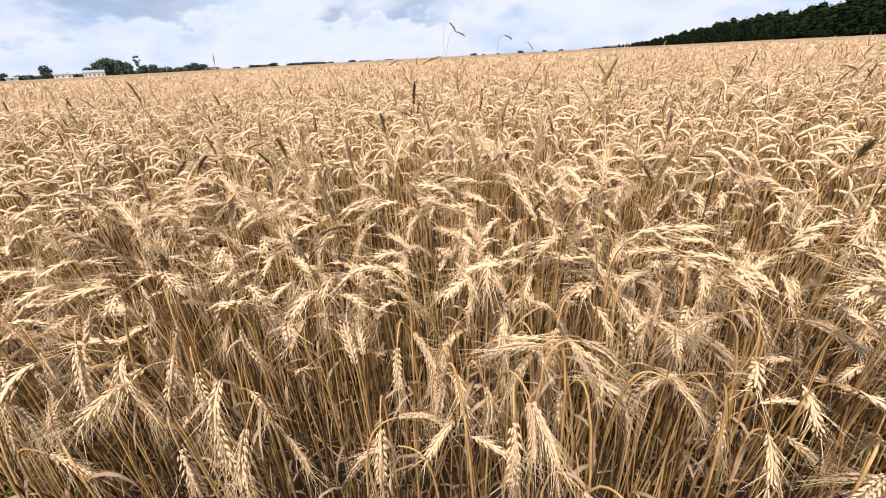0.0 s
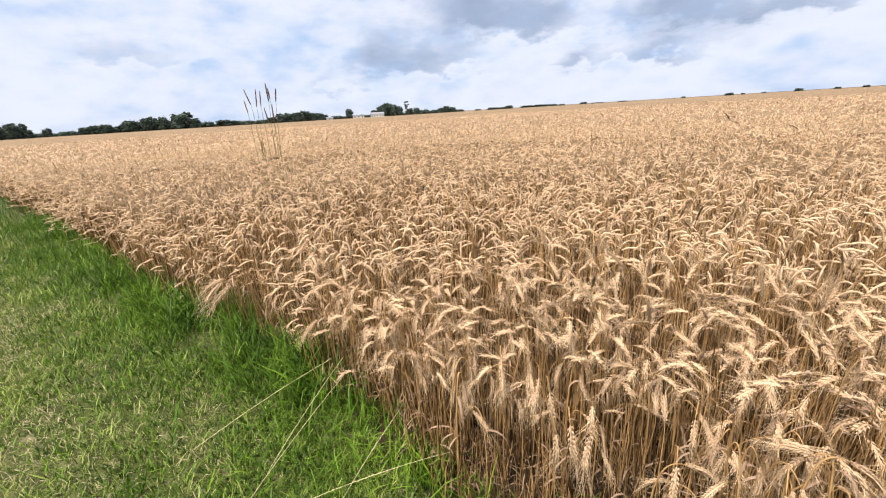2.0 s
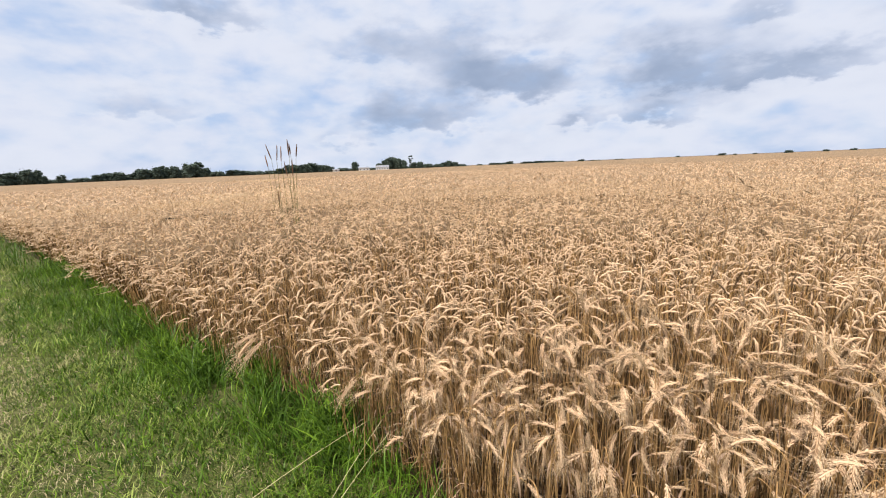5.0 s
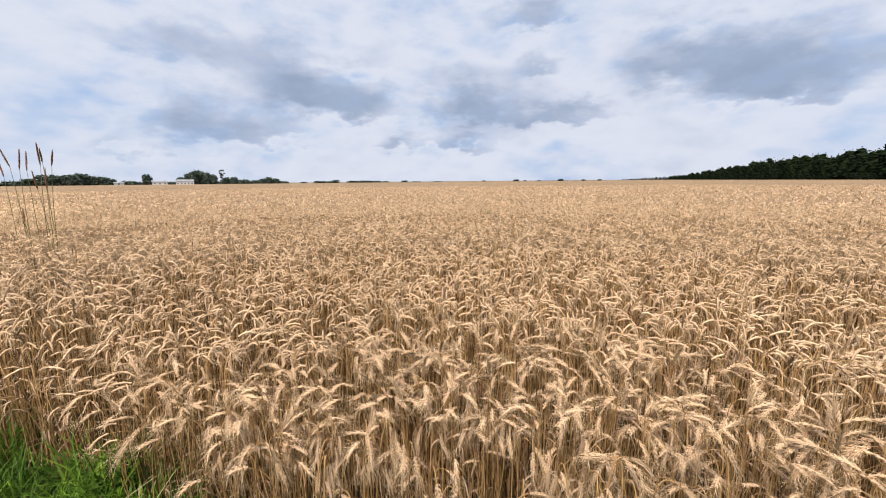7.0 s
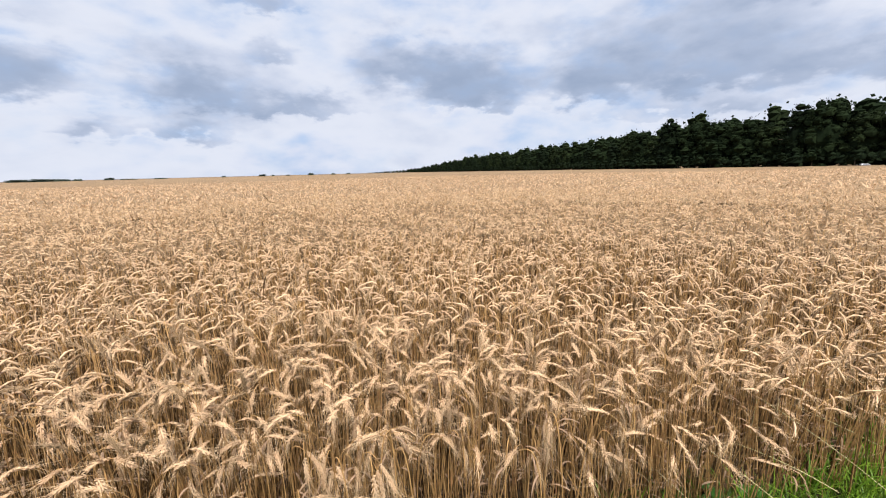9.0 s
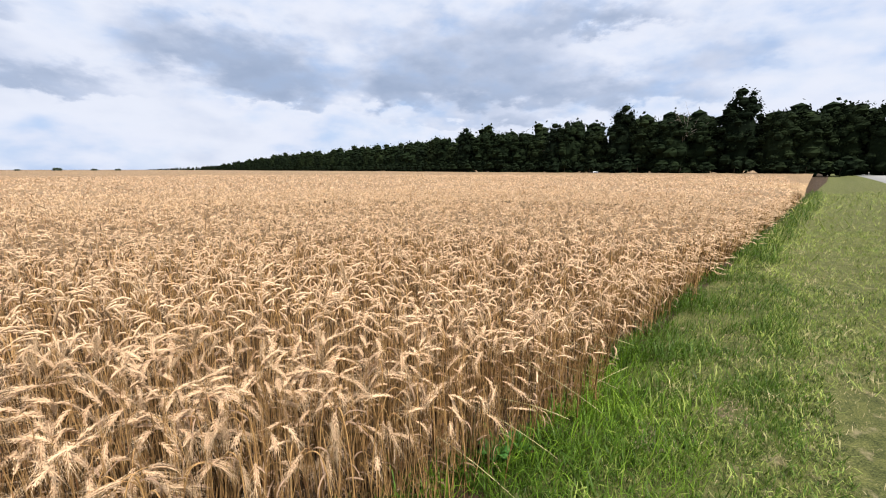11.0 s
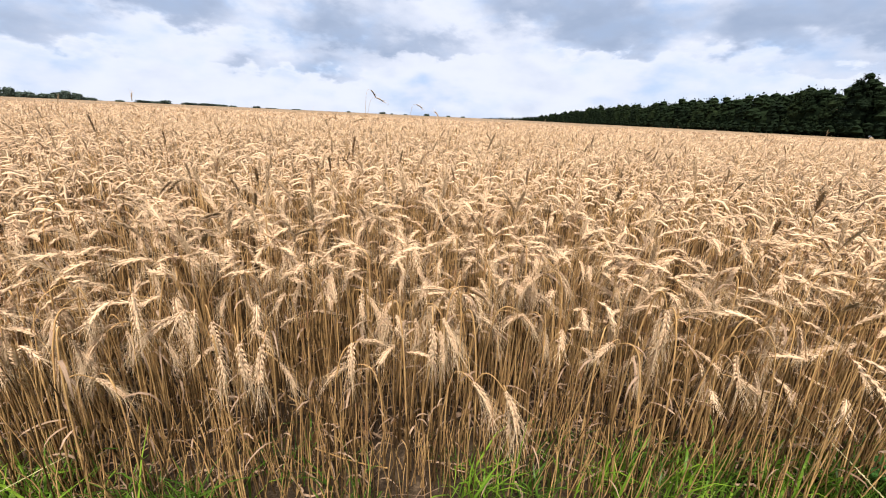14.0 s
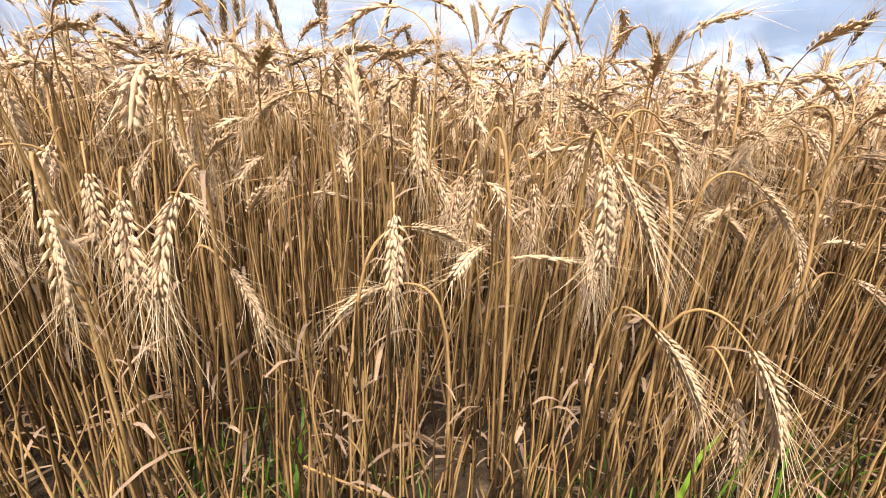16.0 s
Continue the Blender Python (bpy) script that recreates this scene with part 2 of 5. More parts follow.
def part(name, me, parent, label=""):
    """One mesh as a part of a thing or of a part."""
    ob = new(name, me)
    ob.parent = parent
    return tagged(ob, label)


class Heap:
    """Gathers triangles."""

    def __init__(self):
        self.v, self.t, self.count = [], [], 0

    def add(self, verts, tris):
        verts = np.asarray(verts, float).reshape(-1, 3)
        self.v.append(verts)
        self.t.append(np.asarray(tris, int).reshape(-1, 3) + self.count)
        self.count += len(verts)
        return self

    def arrays(self):
        if not self.v:
            return np.zeros((0, 3)), np.zeros((0, 3), int)
        return np.concatenate(self.v), np.concatenate(self.t)

    def mesh(self, name, mat, smooth=True):
        v, t = self.arrays()
        return mesh_from(name, v, t, [mat], None, smooth)


def unit(v):
    v = np.asarray(v, float)
    return v / max(np.linalg.norm(v), 1e-9)


def tube(points, radii, sides=5, closed=True):
    points = np.asarray(points, float)
    ways = np.gradient(points, axis=0)
    ref = np.array([0.0, 1.0, 0.0]) if abs(unit(ways[len(ways) // 2])[1]) < 0.9 else np.array([1.0, 0.0, 0.0])
    verts = []
    for p, w, r in zip(points, ways, radii):
        w = unit(w)
        a = unit(np.cross(w, ref))
        b = np.cross(w, a)
        for k in range(sides):
            q = 2 * math.pi * k / sides
            verts.append(p + r * (math.cos(q) * a + math.sin(q) * b))
    tris = []
    for i in range(len(points) - 1):
        for k in range(sides):
            a, b = i * sides + k, i * sides + (k + 1) % sides
            tris += [(a, b, b + sides), (a, b + sides, a + sides)]
    if closed:
        for base in (0, (len(points) - 1) * sides):
            for k in range(1, sides - 1):
                tris.append((base, base + k, base + k + 1) if base else (base, base + k + 1, base + k))
    return np.array(verts), np.array(tris)


def spindle(start, way, side, length, width, depth, rings=((0.0, 0.25), (0.35, 1.0), (0.7, 0.75)), sides=4):
    """A pointed grain or glume."""
    way, side = unit(way), unit(side)
    flat = np.cross(way, side)
    verts = []
    for at, size in rings:
        for k in range(sides):
            q = 2 * math.pi * k / sides
            verts.append(start + length * at * way + size * (0.5 * width * math.cos(q) * side + 0.5 * depth * math.sin(q) * flat))
    verts.append(start + length * way)
    tris = []
    for i in range(len(rings) - 1):
        for k in range(sides):
            a, b = i * sides + k, i * sides + (k + 1) % sides
            tris += [(a, b, b + sides), (a, b + sides, a + sides)]
    last = (len(rings) - 1) * sides
    for k in range(sides):
        tris.append((last + k, last + (k + 1) % sides, last + sides))
    return np.array(verts), np.array(tris)


def ribbon(points, widths, side):
    """A thin leaf or blade: a strip along the points."""
    points, side = np.asarray(points, float), np.asarray(side, float)
    side = np.broadcast_to(side, points.shape)
    w = np.asarray(widths, float)[:, None] * 0.5
    verts = np.stack([points - side * w, points + side * w], 1).reshape(-1, 3)
    tris = []
    for i in range(len(points) - 1):
        a = 2 * i
        tris += [(a, a + 1, a + 3), (a, a + 3, a + 2)]
    return verts, np.array(tris)


def strew(shape, x, y, z, turn, size, tall=None, lean=None):
    """Copies one shape (verts, tris) to many places at once."""
    v, t = shape
    m = len(x)
    tall = size if tall is None else tall
    c, s = np.cos(turn)[:, None], np.sin(turn)[:, None]
    vx, vy, vz = v[None, :, 0] * size[:, None], v[None, :, 1] * size[:, None], v[None, :, 2] * tall[:, None]
    if lean is not None:
        vx, vy = vx + vz * lean[0][:, None], vy + vz * lean[1][:, None]
    out = np.stack([x[:, None] + c * vx - s * vy, y[:, None] + s * vx + c * vy, z[:, None] + vz], -1).reshape(-1, 3)
    return out, (t[None] + (np.arange(m) * len(v))[:, None, None]).reshape(-1, 3)


# ---- the lie of the land ----
EDGE_X = [-400, -16, -8.2, -4.7, -3.2, -2.2, -1.7, -1.25, -0.93, -0.6, 0.4, 0.9, 1.2, 1.6, 2.4, 3.3, 4.7, 6.2, 8.8, 60, 400]
EDGE_Y = [56, 2.62, 1.68, 1.16, 0.97, 0.82, 0.76, 0.66, 0.53, 0.45, 0.37, 0.27, 0.17, 0.10, 0.05, -0.02, -0.12, -0.29, -0.54, -5.8, -36]


def edge(x):
    """The front of the crop."""
    return np.interp(x, EDGE_X, EDGE_Y)


def land(x, y):
    """Height of the ground: the verge rises a little to the road."""
    d = np.clip((edge(x) - y - 1.0) / 2.0, 0, 1)
    return 0.24 * d * d * (3 - 2 * d)


def sheet(name, xs, ys, height, mat, label, category, kind="structure"):
    gx, gy = np.meshgrid(np.asarray(xs, float), np.asarray(ys, float), indexing="ij")
    return grid_object(name, gx, gy, height(gx, gy), mat, label, category, kind)


def grid_object(name, gx, gy, gz, mat, label, category, kind="structure"):
    nx, ny = gx.shape
    i, j = np.meshgrid(np.arange(nx - 1), np.arange(ny - 1), indexing="ij")
    a = (i * ny + j).ravel()
    tris = np.concatenate([np.stack([a, a + ny, a + ny + 1], 1), np.stack([a, a + ny + 1, a + 1], 1)])
    ob = new(name, mesh_from(name, np.stack([gx, gy, gz], -1), tris, [mat]))
    return tagged(ob, label, category, "", kind)


rng = np.random.default_rng(7)
# one sheet of soil, whose rows follow the crop's front; it lies lower under the verge and the road
along = np.unique(np.r_[-3000, -1200, -300, -150, -80, -45, np.arange(-30, 20.1, 0.25), 30, 150, 300, 1200, 3000, EDGE_X])
deep = np.r_[-3000, -1000, -300, -100, -30, -10, -4, np.arange(-2.4, 0.46, 0.12), 0.5, 0.52, 3, 10, 40, 200, 800, 3000]
gx, gd = np.meshgrid(along, deep, indexing="ij")
gy = edge(gx) - gd
clods = 0.006 * np.sin(gx * 11 + gd * 7) * np.sin(gd * 13 - gx * 3)
grid_object("ground", gx, gy, land(gx, gy) - 0.012 + clods * (np.abs(gd) < 3) - 0.12 * (gd > 0.5), SOIL, "bare brown field soil under the standing crop", "ground")

# verge between crop and road, a band that follows the crop's front
across = np.r_[np.linspace(0.07, 3.7, 32)]
gx, gd = np.meshgrid(along, across, indexing="ij")
gy = edge(gx) - gd
dips = 0.006 * np.sin(gx * 2.3 + gd * 1.7) + 0.004 * np.sin(gx * 5.1 - gd * 4.0)
grid_object("verge", gx, gy, land(gx, gy) + 0.006 + dips * (gd > 0), TURF, "mown green grass verge with straw-coloured thatch", "verge")
far_band = np.r_[10.4, 30, 90, 400, 2600]
gx, gd = np.meshgrid(along, far_band, indexing="ij")
gy = edge(gx) - gd
grid_object("far_verge", gx, gy, land(gx, gy) + 0.01, TURF, "green grassland on the other side of the road", "grass")
road_band = np.array([3.66, 3.7, 7.0, 10.4, 10.44])
gx, gd = np.meshgrid(along, road_band, indexing="ij")
gy = edge(gx) - gd
rise = np.array([-0.03, 0.03, 0.07, 0.03, -0.03])[None, :]
grid_object("road", gx, gy, land(gx, gy) + rise, ASPHALT, "pale grey worn country road beside the verge", "road")

# ---- wheat ----
HERE_X, HERE_Y = -0.15, -0.4


def bent(length, start, end, bow, ear, n_stem, n_ear, sway=0.0):
    """The line of a stalk in its own plane: upright, then bending over by the neck; returns stem points, ear points."""
    def run(s):
        k = max(0.0, (s - (length - bow)) / (bow + 0.6 * ear))
        return start + (end - start) * min(1.0, k) ** 1.4
    fine, p, pts = 160, np.zeros(3), [np.zeros(3)]
    total = length + ear
    for i in range(fine):
        a = run((i + 0.5) * total / fine)
        p = p + total / fine * np.array([math.sin(a), 0.0, math.cos(a)])
        pts.append(p)
    pts = np.array(pts)
    pts[:, 1] += sway * np.sin(np.linspace(0, 2.5, fine + 1)) * np.linspace(0, 1, fine + 1)
    at = np.linspace(0, total, fine + 1)
    pick = lambda s: np.stack([np.interp(s, at, pts[:, k]) for k in range(3)], 1)
    low = np.linspace(0, length - bow, max(2, n_stem // 2 + 1))
    high = np.linspace(length - bow, length, n_stem - len(low) + 2)[1:]
    return pick(np.r_[low, high]), pick(np.linspace(length, total, n_ear))


def ear_pieces(pts, r, level, spikelets=None):
    """Ear and awns along the points; level 0 is the finest, whose spikelets go one by one into the list given."""
    ears, awns = Heap(), Heap()
    ways = np.gradient(pts, axis=0)
    count = len(pts)
    if level == 0:
        ears.add(*tube(pts, [0.0012] * count, 3))
    if level == 1:
        ears.add(*tube(pts[::2], 0.0016 + 0.0027 * np.sin(np.linspace(0, 3.0, len(pts[::2]))), 3, False))
    for i, (p, w) in enumerate(zip(pts, ways)):
        w = unit(w)
        side = unit(np.cross(w, (0.02, 1.0, 0.03)))       # in the plane of the bend
        flat = np.cross(w, side)
        u = i / (count - 1)
        size = (0.62 + 0.9 * u * (1 - u) * 2) * (1.0 if u < 0.9 else 0.8)
        if level == 0:
            sgn = 1 if i % 2 else -1
            spike = Heap()
            spikelets.append(spike)
            for axis, off, tilt, big in ((flat, 0.0046 * sgn, 0.52 * sgn, 1.0), (flat, 0.0014 * sgn, 0.16 * sgn, 0.95),
                                         (side, 0.0030, 0.34, 0.85), (side, -0.0030, -0.34, 0.85)):
                d = unit(w + axis * (tilt + r.normal(0, 0.08)) + 0.10 * r.normal(0, 1, 3))
                length = 0.0152 * size * big * r.uniform(0.85, 1.18)
                spike.add(*spindle(p + axis * off, d, np.cross(d, axis), length, 0.0064 * size, 0.0050 * size, ((0, 0.4), (0.32, 1.0), (0.70, 0.55)), 3))
                if r.random() < 0.62:
                    q0 = p + axis * off + d * length * 0.92
                    dd = unit(w + axis * tilt * r.uniform(0.3, 1.5) + 0.17 * r.normal(0, 1, 3))
                    reach = r.uniform(0.050, 0.095) * (0.75 + 0.4 * u)
                    sag = np.array([0, 0, -0.004])
                    awns.add(*tube([q0, q0 + dd * reach * 0.5, q0 + dd * reach + sag], [0.00036, 0.00026, 0.00009], 3, False))
        elif level == 1:
            spike = ears
            if spikelets is not None:
                spike = Heap()
                spikelets.append(spike)
            for sgn in (1, -1):
                axis = flat if i % 2 else unit(flat + 0.8 * side)
                d = unit(w + axis * sgn * r.uniform(0.25, 0.5))
                length = 0.0165 * size * r.uniform(0.9, 1.15)
                spike.add(*spindle(p + axis * sgn * 0.0028, d, np.cross(d, axis), length, 0.0068 * size, 0.0056 * size, ((0, 0.4), (0.45, 1.0)), 3))
                for _ in range(2 if r.random() < 0.6 else 1):
                    q0 = p + d * length * 0.9
                    dd = unit(w + axis * sgn * r.uniform(0.05, 0.75) + 0.22 * r.normal(0, 1, 3))
                    q1 = q0 + dd * r.uniform(0.045, 0.085)
                    o = np.cross(dd, unit(r.normal(0, 1, 3))) * 0.00042
                    awns.add([q0 - o, q0 + o, q1], [(0, 1, 2)])
    if level == 2:
        rad = [(0.0038 if i % 2 else 0.0060) * (0.80 + 1.0 * (i / (count - 1)) * (1 - i / (count - 1))) for i in range(count)]
        rad[-1] = 0.0020
        ears.add(*tube(pts, rad, 3, False))
        for k in range(13):
            i = r.integers(1, count)
            w = unit(ways[i])
            d = unit(w + 0.36 * r.normal(0, 1, 3))
            o = np.cross(d, unit(r.normal(0, 1, 3))) * 0.00062
            awns.add([pts[i] - o, pts[i] + o, pts[i] + d * r.uniform(0.05, 0.085)], [(0, 1, 2)])
    if level == 3:
        ears.add(*tube(pts, [0.0034, 0.0064, 0.0022][:count], 3, False))
        for k in range(5):
            i = k % 3
            w = unit(ways[i])
            o = np.cross(w, unit(r.normal(0, 1, 3))) * 0.0028
            awns.add([pts[i] - o, pts[i] + o, pts[i] + unit(w + 0.35 * r.normal(0, 1, 3)) * 0.075], [(0, 1, 2)])
    return ears, awns


def droop(r):
    """How far the ear hangs over, in radians from upright."""
    k = r.random()
    return radians(r.uniform(15, 60) if k < 0.10 else r.uniform(75, 125) if k < 0.56 else r.uniform(125, 170))


def leaf_shape(r, p, heading, length, width):
    """A dry curled leaf that leaves the stem at p."""
    side = np.array([-math.sin(heading), math.cos(heading), 0.0])
    out = np.array([math.cos(heading), math.sin(heading), 0.0])
    pts, q, a = [np.array(p)], np.array(p, float), r.uniform(0.2, 0.7)
    for k in range(5):
        a += r.uniform(0.2, 0.8)
        q = q + length / 5 * (out * math.sin(a) + np.array([0, 0, 1.0]) * math.cos(a))
        q[2] = max(q[2], 0.006)
        pts.append(q.copy())
    return ribbon(pts, width * np.array([0.5, 1.0, 1.0, 0.8, 0.55, 0.1]), side + 0.0 * out)


def plant(r, level, upright=False):
    """One stalk at the origin that bends towards +x: ears, awns, stems, leaves."""
    length = r.normal(0.652, 0.035)
    end = radians(r.uniform(5, 60)) if upright else droop(r)
    bow = r.uniform(0.07, 0.16) if end > 1.0 else 0.1
    ear = r.uniform(0.062, 0.086)
    steps = {1: (9, 9), 2: (6, 6), 3: (4, 3)}[level]
    stem, head = bent(length, r.uniform(-0.05, 0.12), end, bow, ear, *steps, sway=r.normal(0, 0.02))
    ears, awns = ear_pieces(head, r, level)
    stems, leaves = Heap(), Heap()
    if level == 3:
        stems.add(*ribbon(stem[-3:], [0.0034, 0.0030, 0.0024], (0, 1, 0)))
    else:
        if level == 1:
            stems.add(*tube(stem, np.linspace(0.0021, 0.0010, len(stem)), 3, False))
        else:
            stems.add(*ribbon(stem, np.linspace(0.0040, 0.0022, len(stem)), (0, 1, 0)))
        for k in range(1):
            z = r.uniform(0.03, 0.36)
            leaves.add(*leaf_shape(r, (0, 0, z), r.uniform(0, 6.28), r.uniform(0.06, 0.14), r.uniform(0.004, 0.009)))
    return [h.arrays() for h in (ears, awns, stems, leaves)]


# ears, awns, stems, dry leaves, stems darkened for gap shade, weathered ears
CROP = [Heap() for _ in range(6)]


def tufts(x, y):
    """The stand is uneven: hollows and humps a hand to a step across."""
    wave = 0.030 * np.sin(x * 2.1 + 0.7 * y) + 0.024 * np.sin(1.3 * y - 0.8 * x) + 0.020 * np.sin(5.3 * x + 2.0 * y)
    wave += 0.034 * np.sin(8.7 * x + 2.2 * np.sin(3.1 * y)) * np.sin(7.1 * y + 1.7 * np.sin(2.9 * x)) + 0.022 * np.sin(17.0 * x + 5 * y) * np.sin(13.0 * y - 4 * x)
    return wave


def sow(level, kinds, x, y, tall_share=0.05, big=1.0, low=None, weathered=0.0):
    """Stalks of one level of detail at the places given; low: the range of their height where they stay short; weathered: the share of upright grey-brown ones."""
    r = np.random.default_rng(100 + level + (50 if low else 0))
    shapes = [plant(r, level) for _ in range(kinds)]
    grey = max(2, kinds // 5) if weathered else 0
    shapes += [plant(r, level, True) for _ in range(grey)]
    kind = np.where(r.random(len(x)) < weathered, kinds + r.integers(0, max(grey, 1), len(x)), r.integers(0, kinds, len(x)))
    turn = r.vonmises(-1.4, 0.25, len(x))
    size = r.normal(1.0, 0.06, len(x)) * big
    tall = r.normal(0.98, 0.05, len(x)) + tufts(x, y)
    over = r.random(len(x)) < tall_share
    tall = np.where(over, tall * r.uniform(1.06, 1.18, len(x)), tall)
    if grey:
        kind = np.where(over & (r.random(len(x)) < 0.35), kinds + r.integers(0, grey, len(x)), kind)
    # the outermost stalks stay shorter and hang lower
    inside = (y - edge(x)).clip(0, 9)
    tall = tall * (1 - 0.34 * np.exp(-(inside / 0.15) ** 2) * r.uniform(0.1, 1, len(x)))
    # those before the camera's last stand are capped to suit its view
    tall = np.where((np.abs(x + 0.1) < 0.8), np.minimum(tall, 0.72 + 0.75 * inside), tall)
    tall = np.where((np.abs(x + 0.1) < 1.1) & (inside < 1.0), np.minimum(tall, 0.88 + 0.13 * inside + 0.03 * r.normal(0, 1, len(x))), tall)
    if low:
        tall = r.uniform(*low, len(x))
    front = np.exp(-(inside / 0.16) ** 2) * (0.4 if low else 1.0)
    lean = (r.normal(0, 0.07, len(x)) + 0.14 * front * r.random(len(x)), r.normal(0, 0.07, len(x)) + 0.12 * front * r.normal(0, 1, len(x)))
    for k in range(kinds + grey):
        m = kind == k
        if m.any():
            for i, shape in enumerate(shapes[k]):
                if len(shape[0]):
                    heap = CROP[5 if i == 0 and k >= kinds else i]
                    heap.add(*strew(shape, x[m], y[m], 0 * x[m], turn[m], size[m], tall[m] * (1.06 if k >= kinds else 1.0), (lean[0][m], lean[1][m])))


def scatter(r, density, x0, x1, y0, y1):
    count = int(density * (x1 - x0) * (y1 - y0))
    return r.uniform(x0, x1, count), r.uniform(y0, y1, count)


def reach(x, y):
    return np.hypot(x - HERE_X, y - HERE_Y)


def ragged(x):
    return edge(x) - 0.01 + 0.03 * np.sin(9 * x) + 0.02 * np.sin(23 * x + 1) + np.clip(np.abs(x) - 1, 0, 1) * (0.06 * np.sin(2.3 * x + 0.5) + 0.04 * np.sin(4.9 * x))


r = np.random.default_rng(3)
x, y = scatter(r, 300, -3.4, 3.0, 0.2, 2.2)
keep = (y > ragged(x)) & (reach(x, y) < 1.8)
keep &= (np.abs(x) > 0.8) | (y > edge(x) + 0.30) | ((y > edge(x) + 0.13) & (r.random(len(x)) < 0.35))
sow(1, 26, x[keep], y[keep], 0.04, weathered=0.05)
x, y = scatter(r, 300, -5.6, 5.4, 0.0, 5.0)
d = reach(x, y)
keep = (y > ragged(x)) & (d >= 1.8) & (d < 4.8) & (r.random(len(x)) < np.clip(3.2 / d, 0.6, 1))
sow(2, 34, x[keep], y[keep], weathered=0.04)
x, y = scatter(r, 155, -16, 16, -0.4, 15)
d = reach(x, y)
keep = (y > ragged(x)) & (d >= 4.8) & (d < 15) & (r.random(len(x)) < np.clip(5.5 / d, 0.32, 1))
sow(3, 44, x[keep], y[keep], 0.05, 1.0, weathered=0.045)

# short stalks that make the front of the stand slope down to the grass
r = np.random.default_rng(8)
x = np.r_[r.uniform(-5.2, -2.3, 260), r.uniform(2.6, 4.8, 300)]
y = ragged(x) + 0.0 + 0.22 * r.random(len(x))
sow(2, 24, x, y, 0, 1.0, (0.48, 0.90))
x = np.r_[r.uniform(-2.3, -0.95, 110), r.uniform(0.75, 2.6, 190)]
y = ragged(x) + 0.03 + 0.40 * r.random(len(x))
sow(1, 20, x, y, 0, 1.0, (0.50, 0.95))
x = r.uniform(-1.0, 0.95, 170)
y = edge(x) + 0.22 + 0.62 * r.random(len(x))
sow(1, 20, x, y, 0, 1.0, (0.58, 0.93))
x = np.r_[r.uniform(-17, -5.2, 1200), r.uniform(4.8, 16, 1600)]
y = ragged(x) - 0.05 + 0.26 * r.random(len(x))
sow(3, 24, x, y, 0, 1.1, (0.36, 0.86))

# far stalks: only heads, bent strips
r = np.random.default_rng(4)
x, y = scatter(r, 20, -62, 62, -2, 62)
d = reach(x, y)
keep = (y > edge(x) + 0.1) & (d >= 14.5) & (d < 62) & (r.random(len(x)) < np.clip(20 / d, 0.25, 1))
x, y, d = x[keep], y[keep], d[keep]
tall = r.normal(0.99, 0.06, len(x)) + 1.2 * tufts(x, y)
for k in range(24):
    m = np.arange(len(x)) % 24 == k
    dark = k % 12 == 5
    _, head = bent(0.61, 0.05, radians(r.uniform(10, 60)) if dark else droop(r), 0.15, 0.13, 3, 3)
    shape = ribbon(head, [0.012, 0.021, 0.006], unit((0.3 * r.normal(), 1.0, 0.6 * r.normal())))
    CROP[5 if dark else 0].add(*strew(shape, x[m], y[m], 0 * x[m], r.uniform(0, 6.28, m.sum()), 1.0 + 0.010 * d[m], tall[m] * (1.05 if dark else 1)))

# bare stems that thicken the front of the stand, dark ones for gap shade
r = np.random.default_rng(5)
x, y = scatter(r, 460, -5.0, 5.0, -0.1, 2.6)
keep = (y > ragged(x) - 0.03) & (y < edge(x) + 1.0) & (r.random(len(x)) < np.where(y < edge(x) + 0.4, 1.0, np.clip(2.6 / reach(x, y), 0, 1)))
x, y = x[keep], y[keep]
for k in range(12):
    m = np.arange(len(x)) % 12 == k
    line, _ = bent(r.uniform(0.36, 0.46), r.uniform(-0.04, 0.04), r.uniform(0.1, 0.5), 0.12, 0.05, 5, 3, r.normal(0, 0.015))
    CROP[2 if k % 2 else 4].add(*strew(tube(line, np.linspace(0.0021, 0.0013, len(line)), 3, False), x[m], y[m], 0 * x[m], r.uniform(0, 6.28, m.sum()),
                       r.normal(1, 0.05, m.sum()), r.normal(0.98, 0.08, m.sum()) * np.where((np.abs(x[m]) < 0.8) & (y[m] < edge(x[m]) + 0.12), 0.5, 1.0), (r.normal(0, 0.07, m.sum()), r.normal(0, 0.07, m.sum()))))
x, y = scatter(r, 560, -6.6, 6.6, 0.2, 6.2)
d = reach(x, y)
keep = (y > edge(x) + 0.5) & (d < 6.2) & (r.random(len(x)) < np.clip(2.6 / d, 0.3, 1))
x, y = x[keep], y[keep]
for k in range(20):
    m = np.arange(len(x)) % 20 == k
    line, _ = bent(r.uniform(0.38, 0.56), r.uniform(-0.07, 0.07), r.uniform(0.1, 0.7), 0.12, 0.05, 3, 3)
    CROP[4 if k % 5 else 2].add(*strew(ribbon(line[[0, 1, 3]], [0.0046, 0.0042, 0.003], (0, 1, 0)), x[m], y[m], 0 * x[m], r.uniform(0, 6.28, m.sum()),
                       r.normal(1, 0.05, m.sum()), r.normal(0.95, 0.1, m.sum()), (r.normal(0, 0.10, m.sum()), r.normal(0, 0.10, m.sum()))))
x = np.r_[r.uniform(-24, -4, 9000), r.uniform(4, 22, 6500)]
y = edge(x) + 0.02 + 0.40 * r.random(len(x)) ** 1.6
keep = r.random(len(x)) < np.clip(9 / reach(x, y), 0, 1)
x, y = x[keep], y[keep]
